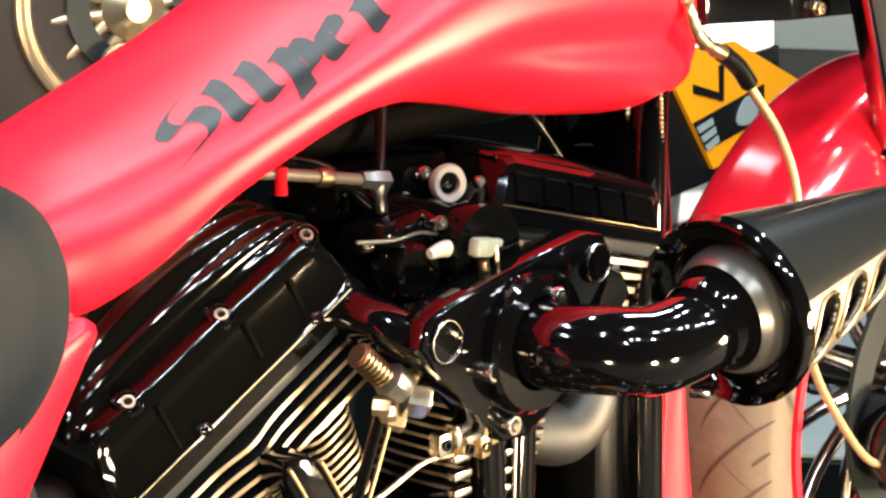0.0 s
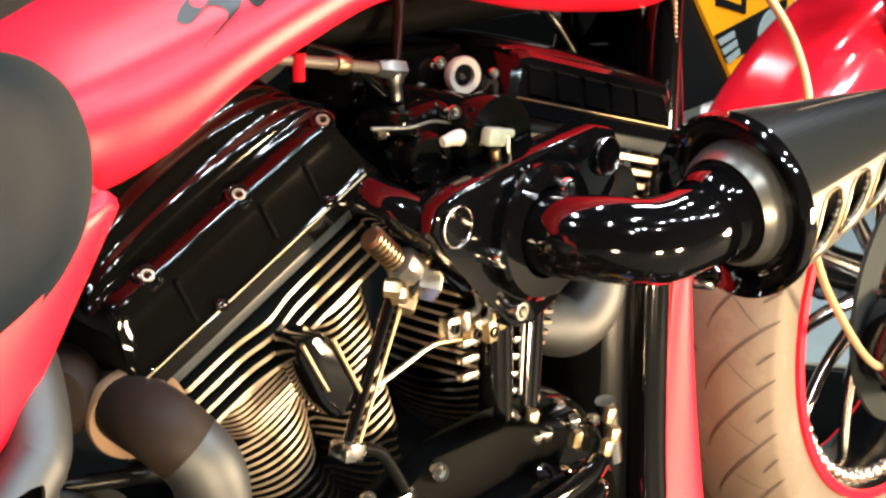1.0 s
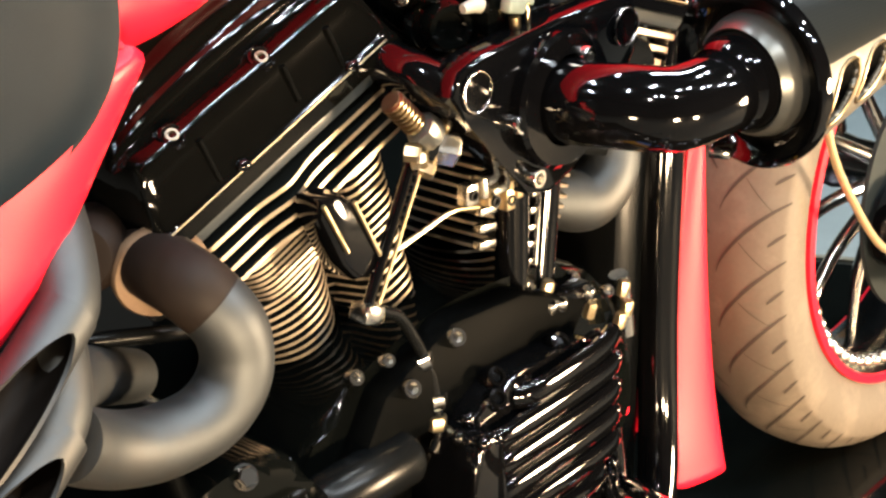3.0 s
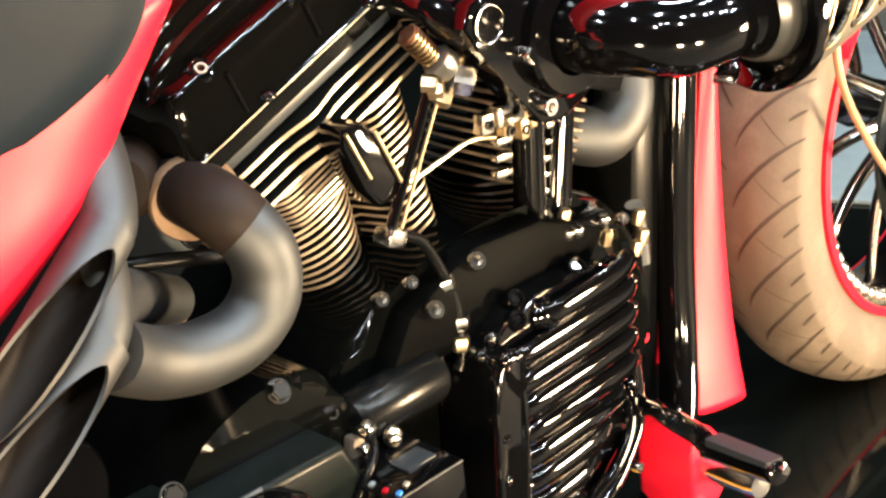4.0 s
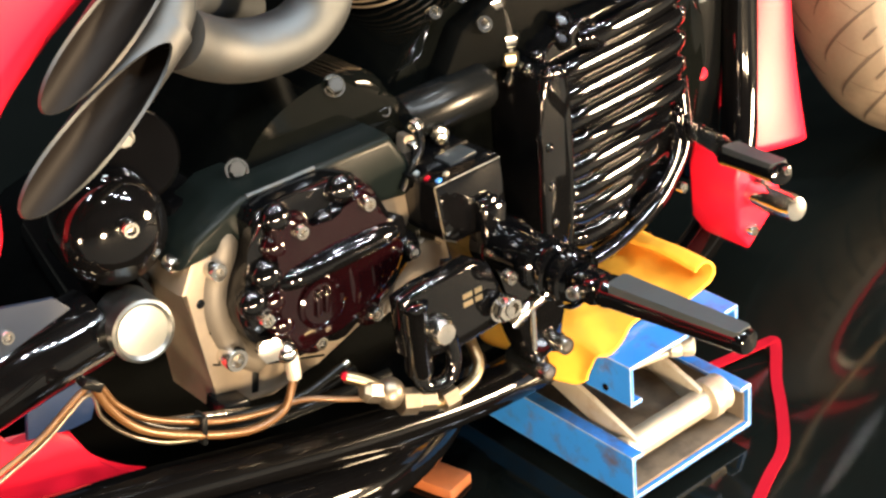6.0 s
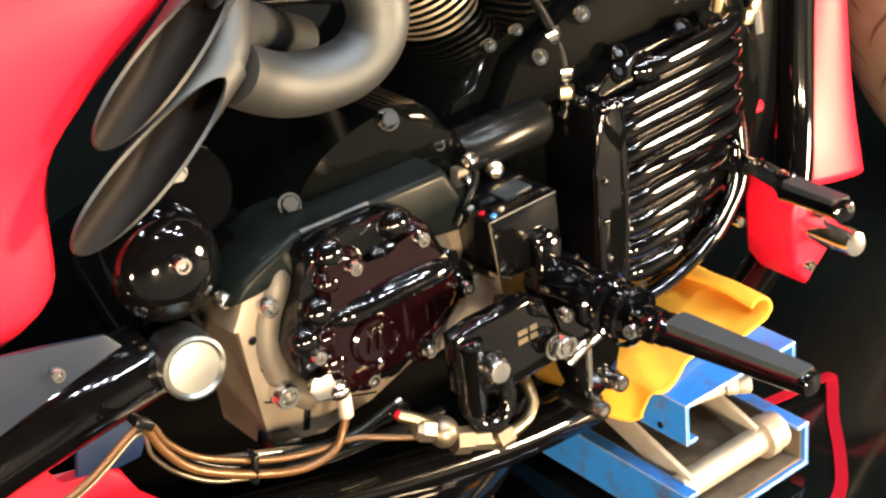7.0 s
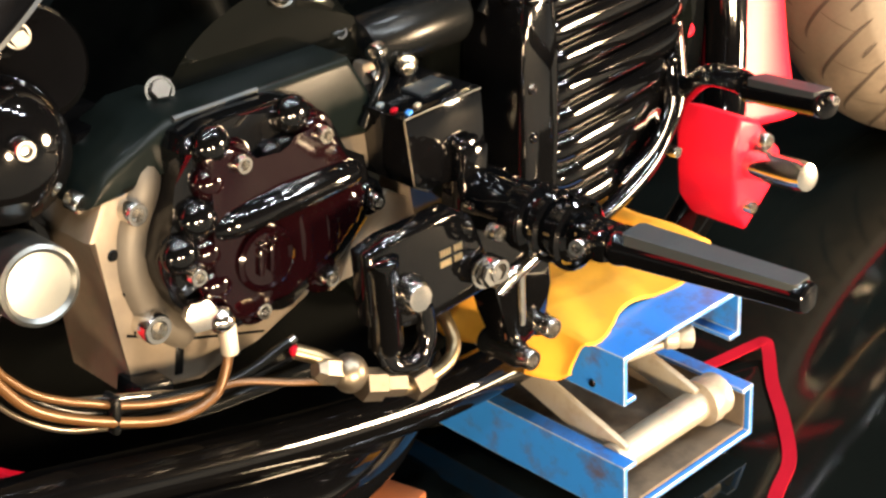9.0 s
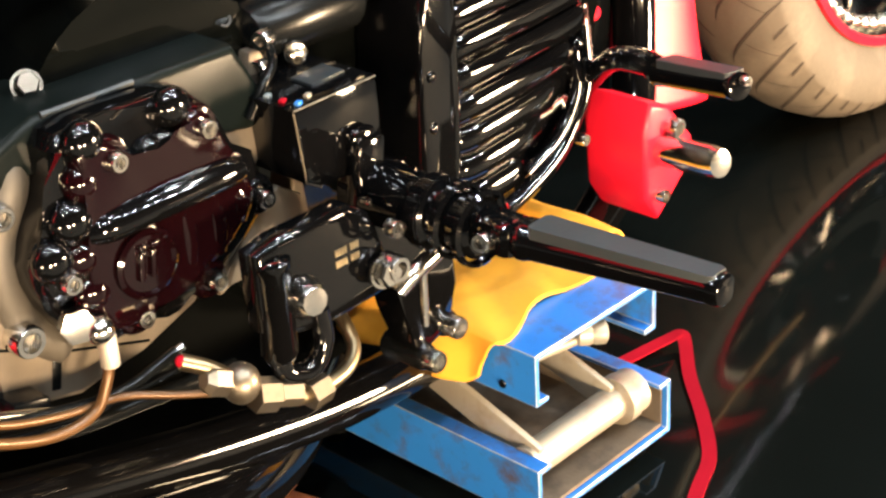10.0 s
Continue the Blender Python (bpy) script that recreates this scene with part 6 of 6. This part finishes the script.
bm = bmesh.new()
rows = []
for i in range(29):
    a = radians(78 + 66 * i / 28)
    row = []
    for k in range(15):
        t = -1 + 2 * k / 14
        r = 0.431 - 0.075 * abs(t) ** 3
        row.append(bm.verts.new((0.867 + r * math.cos(a), 0.088 * math.copysign(abs(t) ** 0.8, t), 0.249 + r * math.sin(a))))
    rows.append(row)
for a, b in zip(rows, rows[1:]):
    for k in range(14):
        bm.faces.new((a[k], a[k + 1], b[k + 1], b[k]))
fender = part("front_fender", bm, GLOSSRED, bike, "red glossy front fender", angle=70)
md = fender.modifiers.new("thick", "SOLIDIFY")
md.thickness, md.offset = 0.004, 0
for y, skip in ((-0.085, 0.0), (0.085, 0.50)):
    bm = bmesh.new()
    d = Vector((0.365, 0, -0.93)).normalized()
    o = Vector((0.640, y, 0.90)) + skip * d
    lathe(bm, o, d, [(0.022, 0), (0.022, 0.30 - 0.5 * skip), (0.029, 0.302 - 0.5 * skip), (0.029, 0.60 - skip), (0.02, 0.62 - skip)], 28)
    part("fork_leg", bm, FORK, bike)
bm = bmesh.new()
prism(bm, [(0.451, 0.780), (0.596, 0.763), (0.790, 0.744), (0.884, 0.735), (0.881, 0.791), (0.453, 0.836)], -0.05, 0.05, 0.006)
yoke = part("lower_yoke", bm, BLACK, bike)
bm = bmesh.new()
lathe(bm, (0.641, -0.05, 0.768), (-0.2, -1, 0), [(0.008, 0.0), (0.008, 0.004), (0.006, 0.006), (0.006, 0.009), (0.003, 0.010), (0.0, 0.007)], 6, close=False)
part("yoke_bolt", bm, OLDBRASS, yoke)
bm = bmesh.new()
box(bm, (0.625, 0, 0.90), (0.10, 0.24, 0.05), (0, 22, 0), 0.015)
part("fork_yoke", bm, BLACK, bike)
bm = bmesh.new()
tube(bm, [(0.33, -0.10, 0.86), (0.342, -0.1, 0.82), (0.36, -0.1, 0.787), (0.414, -0.1, 0.758), (0.441, -0.1, 0.729), (0.488, -0.1, 0.679), (0.518, -0.1, 0.621), (0.53, -0.1, 0.53), (0.545, -0.1, 0.453), (0.594, -0.1, 0.379), (0.674, -0.1, 0.296), (0.76, -0.1, 0.27)], 0.0042, 14)
hose = part("brake_hose", bm, HOSE_GOLD, bike)
bm = bmesh.new()
tube(bm, [(0.335, -0.1, 0.845), (0.342, -0.1, 0.82), (0.36, -0.1, 0.787), (0.40, -0.1, 0.765)], lambda t: 0.0052 + 0.0016 * (math.sin(60 * t) > 0), 12)
part("hose_fitting", bm, BRASS, hose)
bm = bmesh.new()
tube(bm, [(0.395, -0.1, 0.768), (0.42, -0.1, 0.752), (0.437, -0.1, 0.735)], 0.0078, 12)
part("hose_sleeve", bm, SATIN, hose)
bm = bmesh.new()
lathe(bm, (0.74, -0.105, 0.30), (0, -1, 0), [(0.05, -0.03), (0.055, 0.0), (0.05, 0.02), (0.03, 0.024)], 20)
box(bm, (0.76, -0.11, 0.26), (0.09, 0.05, 0.06), (0, 20, 0), 0.01)
part("brake_caliper", bm, BLACK, bike)

# ---- the jack ----
jack = empty("jack_lift", (0.03, 0, 0))
tagged(jack, "worn blue steel scissor jack lift under the motorcycle frame", "jack lift")


def channel(name, x0, x1, z0, z1, y0, y1, up, lip, back):
    """A folded steel channel with lips, open above (up) or below."""
    t = 0.0038
    zb, zo = (z0, z1) if up else (z1, z0)
    s = 1 if up else -1
    outer = [(x0 + lip, zo), (x0, zo), (x0, zb), (x1, zb), (x1, zo), (x1 - lip, zo)]
    inner = [(x1 - lip, zo - s * t), (x1 - t, zo - s * t), (x1 - t, zb + s * t), (x0 + t, zb + s * t), (x0 + t, zo - s * t), (x0 + lip, zo - s * t)]
    bm = bmesh.new()
    prism(bm, outer + inner, y0, y1)
    ob = part(name, bm, [BLUE, EDGE_STEEL], jack, smooth=False)
    ob.matrix_parent_inverse = jack.matrix_world.inverted()
    md = ob.modifiers.new("worn", "BEVEL")
    md.width, md.segments, md.limit_method, md.material = 0.0007, 2, "ANGLE", 1
    return ob


bpy.context.view_layer.update()
low = channel("lower_channel", -0.049, 0.112, 0.002, 0.050, -0.252, 0.012, True, 0.014, 0)
top = channel("upper_channel", -0.042, 0.100, 0.099, 0.141, -0.246, 0.012, False, 0.014, 0)


def jack_part(name, bm, mat, **kw):
    ob = part(name, bm, mat, jack, **kw)
    ob.matrix_parent_inverse = jack.matrix_world.inverted()
    return ob


bm = bmesh.new()
lathe(bm, (-0.036, -0.228, 0.040), (1, 0, 0), [(0.0135, 0), (0.0135, 0.105), (0.020, 0.107), (0.020, 0.118), (0.0185, 0.12), (0.0185, 0.13)], 28)
jack_part("roller_shaft", bm, ZINC)
for x, y0, z0, y1, z1 in ((-0.028, -0.235, 0.042, 0.0, 0.122), (0.066, -0.228, 0.045, 0.0, 0.118)):
    bm = bmesh.new()
    d = Vector((0, y1 - y0, z1 - z0))
    box(bm, (x, 0.5 * (y0 + y1), 0.5 * (z0 + z1)), (0.007, d.length, 0.026), (math.degrees(math.atan2(d.z, d.y)), 0, 0), 0.003)
    jack_part("scissor_arm", bm, ZINC)
bm = bmesh.new()
tube(bm, [(-0.005, -0.205, 0.106), (0.040, -0.228, 0.116)], 0.005, 12, raw=True)
jack_part("link_rod", bm, ZINC)
bm = bmesh.new()
lathe(bm, (0.040, -0.231, 0.118), (0.75, -0.65, 0), [(0.0075, -0.012), (0.0095, -0.010), (0.0095, -0.002), (0.0085, 0.0), (0.0095, 0.002), (0.0095, 0.010), (0.006, 0.012), (0.0, 0.012)], 20)
jack_part("locking_pin", bm, ZINC)
bm = bmesh.new()
lathe(bm, (-0.0425, -0.215, 0.108), (-1, 0, 0), [(0.0035, 0), (0.003, 0.0012), (0.0, 0.0006)], 12)
jack_part("rivet", bm, SATIN)

for x in (-0.030, 0.094):
    for y in (-0.225, -0.015):
        bm = bmesh.new()
        lathe(bm, (x, y, -0.0168), (0, 0, 1), [(0.014, 0), (0.014, 0.004), (0.010, 0.008), (0.010, 0.0205)], 20)
        jack_part("rubber_foot", bm, SATIN)

bm = bmesh.new()
box(bm, (0.0315, -0.12, 0.0085), (0.150, 0.255, 0.003))
jack_part("grimy_channel_floor", bm, RUST)
bm = bmesh.new()
box(bm, (0.1060, -0.12, 0.026), (0.002, 0.255, 0.034))
jack_part("grimy_channel_wall", bm, RUST)
bm = bmesh.new()
box(bm, (0.029, -0.115, 0.1345), (0.130, 0.25, 0.003))
jack_part("grimy_channel_roof", bm, RUST)

# yellow duster laid over the jack
bm = bmesh.new()
NU, NV = 44, 30
grid = []
for i in range(NU + 1):
    u = i / NU
    row = []
    for j in range(NV + 1):
        v = j / NV
        x = -0.088 + 0.208 * u
        edge = -0.204 + 0.003 * math.sin(13 * u + 1) - 0.012 * max(0.0, 1 - abs(u - 0.24) / 0.2)
        y = edge + (0.05 - edge) * v ** 1.4
        z = 0.1445 + 0.0022 * math.sin(43 * x + 24 * y) + 0.0016 * math.sin(90 * x - 61 * y)
        z = max(z, 0.1432)
        turn = 4.2 * max(0.0, (u - 0.80) / 0.20)
        if turn > 0:
            x = 0.075 + 0.011 * math.sin(turn) + 0.028 * min(1.0, turn)
            z += 0.011 * (1 - math.cos(turn))
        drop = max(0.0, -0.0445 - x)
        if drop > 0:
            x = -0.0465 - 0.30 * drop - 0.006 * math.sin(75 * y + 30 * drop) * min(1.0, 40 * drop)
            hang = max(0.3, min(1.0, (y + 0.218) / 0.025))
            z = 0.1445 - 0.93 * hang ** 0.6 * max(0.0, drop - 0.003)
        row.append(bm.verts.new((x, y, z)))
    grid.append(row)
for a, b in zip(grid, grid[1:]):
    for k in range(NV):
        bm.faces.new((a[k], a[k + 1], b[k + 1], b[k]))
cloth = part("duster_cloth", bm, CLOTH, angle=80)
md = cloth.modifiers.new("thick", "SOLIDIFY")
md.thickness, md.offset = 0.0025, 1
tagged(cloth, "yellow duster cloth folded between jack and frame", "cloth")

# flat orange-brown bar under the engine
bm = bmesh.new()
box(bm, (-0.158, -0.01, -0.0105), (0.034, 0.20, 0.0125), (0, 0, 14), 0.002)
tagged(part("orange_bar", bm, ORANGEBAR), "orange-brown bar lying under the motorcycle", "batten")

# red webbing strap on the platform
bm = bmesh.new()
line = glide([(0.114, -0.118, -0.0125), (0.168, -0.142, -0.0115), (0.235, -0.162, -0.0045), (0.246, -0.168, -0.0025), (0.238, -0.178, -0.0055), (0.204, -0.207, -0.0115), (0.163, -0.248, -0.0125), (0.119, -0.285, -0.0135), (0.073, -0.305, -0.0135), (-0.019, -0.348, -0.0135)], 10)
prev = None
for i, p in enumerate(line):
    d = (line[min(i + 1, len(line) - 1)] - line[max(0, i - 1)]).normalized()
    s = Vector((-d.y, d.x, 0)).normalized() * 0.0058
    pts = [bm.verts.new(p - s), bm.verts.new(p + s + Vector((0, 0, 0.001)))]
    if prev:
        bm.faces.new((prev[0], prev[1], pts[1], pts[0]))
    prev = pts
strap = part("strap", bm, STRAP, smooth=False)
md = strap.modifiers.new("thick", "SOLIDIFY")
md.thickness, md.offset = 0.0013, 0
tagged(strap, "red webbing strap lying on the black platform", "strap")

# ---- behind: another machine's wheel and a sign ----
far_wheel = empty("show_wheel", (1.60, 2.30, 0.0))
tagged(far_wheel, "polished spoked wheel of another show machine behind", "wheel")
bpy.context.view_layer.update()


def far_part(name, bm, mat, **kw):
    ob = part(name, bm, mat, far_wheel, **kw)
    ob.matrix_parent_inverse = far_wheel.matrix_world.inverted()
    return ob


FC, FA = Vector((1.60, 2.30, 0.53)), Vector((-0.35, -1, 0.0))
bm = bmesh.new()
lathe(bm, FC, FA, [(0.25, -0.07), (0.42, -0.08), (0.53, -0.04), (0.53, 0.04), (0.42, 0.08), (0.25, 0.07)], 64)
far_part("tyre", bm, GROOVE)
bm = bmesh.new()
lathe(bm, FC, FA, [(0.275, 0.066), (0.272, 0.092), (0.262, 0.096), (0.252, 0.088), (0.240, 0.09), (0.232, 0.075), (0.23, 0.0)], 72, close=False)
far_part("rim", bm, CHAMPAGNE)
bm = bmesh.new()
lathe(bm, FC, FA, [(0.07, -0.05), (0.075, 0.09), (0.05, 0.11), (0.03, 0.13), (0.0, 0.13)], 32)
far_part("hub", bm, CHAMPAGNE)
bm = bmesh.new()
lathe(bm, FC, FA, [(0.10, 0.078), (0.155, 0.078), (0.155, 0.083), (0.10, 0.083)], 48, close=False)
far_part("brake_rotor", bm, DISC)
bm = bmesh.new()
lathe(bm, FC + Vector((-0.09, -0.09, -0.12)), FA, [(0.035, 0), (0.05, 0.01), (0.05, 0.03), (0.02, 0.034), (0.018, 0.02), (0.0, 0.02)], 28)
box(bm, FC + Vector((-0.02, -0.10, -0.15)), (0.11, 0.05, 0.06), (0, 25, 0), 0.012)
far_part("brake_caliper", bm, CHAMPAGNE)
mm = frame_of(FA)
for i in range(7):
    a = 2 * math.pi * i / 7 + 0.3
    d = mm @ Vector((math.cos(a), math.sin(a), 0))
    s = mm @ Vector((-math.sin(a), math.cos(a), 0))
    n = mm @ Vector((0, 0, 1))
    bm = bmesh.new()
    for q in (-1, 1):
        tube(bm, [FC + 0.06 * d + 0.02 * q * s + 0.07 * n, FC + 0.12 * d + 0.028 * q * s + 0.065 * n, FC + 0.245 * d + 0.05 * q * s + 0.05 * n], lambda t: 0.017 - 0.005 * t, 12)
    far_part("spoke", bm, CHAMPAGNE)

sign = empty("booth_sign", (2.66, 1.29, 0.0))
tagged(sign, "yellow and black booth sign with pale letters", "sign")
bpy.context.view_layer.update()


def sign_part(name, outline, mat, y, thick=0.004):
    bm = bmesh.new()
    prism(bm, outline, y - thick, y)
    ob = part(name, bm, mat, sign, smooth=False)
    ob.matrix_parent_inverse = sign.matrix_world.inverted()


sign_part("backing", [(2.22, 0.0), (2.33, 0.33), (2.60, 0.09), (2.80, 0.06), (3.0, 0.15), (3.0, 0.0)], INK, 1.296)
sign_part("panel", [(2.37, 0.31), (2.564, 0.034), (2.72, 0.045), (3.0, 0.175), (2.67, 0.335), (2.50, 0.345)], YELLOW, 1.290, 0.012)
sign_part("band", [(2.472, 0.168), (2.525, 0.090), (2.80, 0.115), (2.80, 0.205)], INK, 1.2775)
sign_part("chevron", [(2.475, 0.262), (2.475, 0.240), (2.607, 0.197), (2.607, 0.215)], INK, 1.2775)
sign_part("chevron", [(2.590, 0.200), (2.607, 0.197), (2.610, 0.290), (2.590, 0.288)], INK, 1.2770)
for k in range(3):
    sign_part("letter_bar", [(2.480 + 0.018 * k, 0.155 - 0.026 * k), (2.490 + 0.018 * k, 0.140 - 0.026 * k), (2.555 + 0.012 * k, 0.150 - 0.024 * k), (2.550 + 0.012 * k, 0.166 - 0.024 * k)], PALE, 1.2730)
sign_part("letter_bar", smooth_outline([(2.665, 0.155), (2.66, 0.125), (2.72, 0.115), (2.77, 0.14), (2.76, 0.19), (2.70, 0.19)], 2), PALE, 1.2730)
sign_part("post", [(2.62, 0.0), (2.66, 0.0), (2.66, 0.06), (2.62, 0.06)], SATIN, 1.33, 0.03)

# pale mat on the platform beyond the front wheel
bm = bmesh.new()
box(bm, (1.62, 0.66, -0.013), (0.95, 0.95, 0.008), (0, 0, 24), 0.003)
tagged(part("floor_mat", bm, MAT), "pale blue-grey floor mat on the black platform", "mat")

# bright stand panel and pale partition far behind
panel = empty("light_panel", (4.05, 2.14, -0.16))
tagged(panel, "glowing white light panel on the low counter behind", "light panel")
bpy.context.view_layer.update()
for name, c, s, mat in (("counter", (4.05, 2.16, -0.075), (0.56, 0.10, 0.17), SATIN), ("diffuser", (4.05, 2.14, 0.075), (0.50, 0.05, 0.125), GLOW)):
    bm = bmesh.new()
    box(bm, c, s, bevel=0.006)
    ob = part(name, bm, mat, panel)
    ob.matrix_parent_inverse = panel.matrix_world.inverted()
bm = bmesh.new()
box(bm, (5.2, 2.2, 0.35), (0.08, 2.6, 1.02), (0, 0, 10), 0.01)
tagged(part("partition", bm, PARTITION, smooth=False), "pale grey partition of the next stand", "partition")
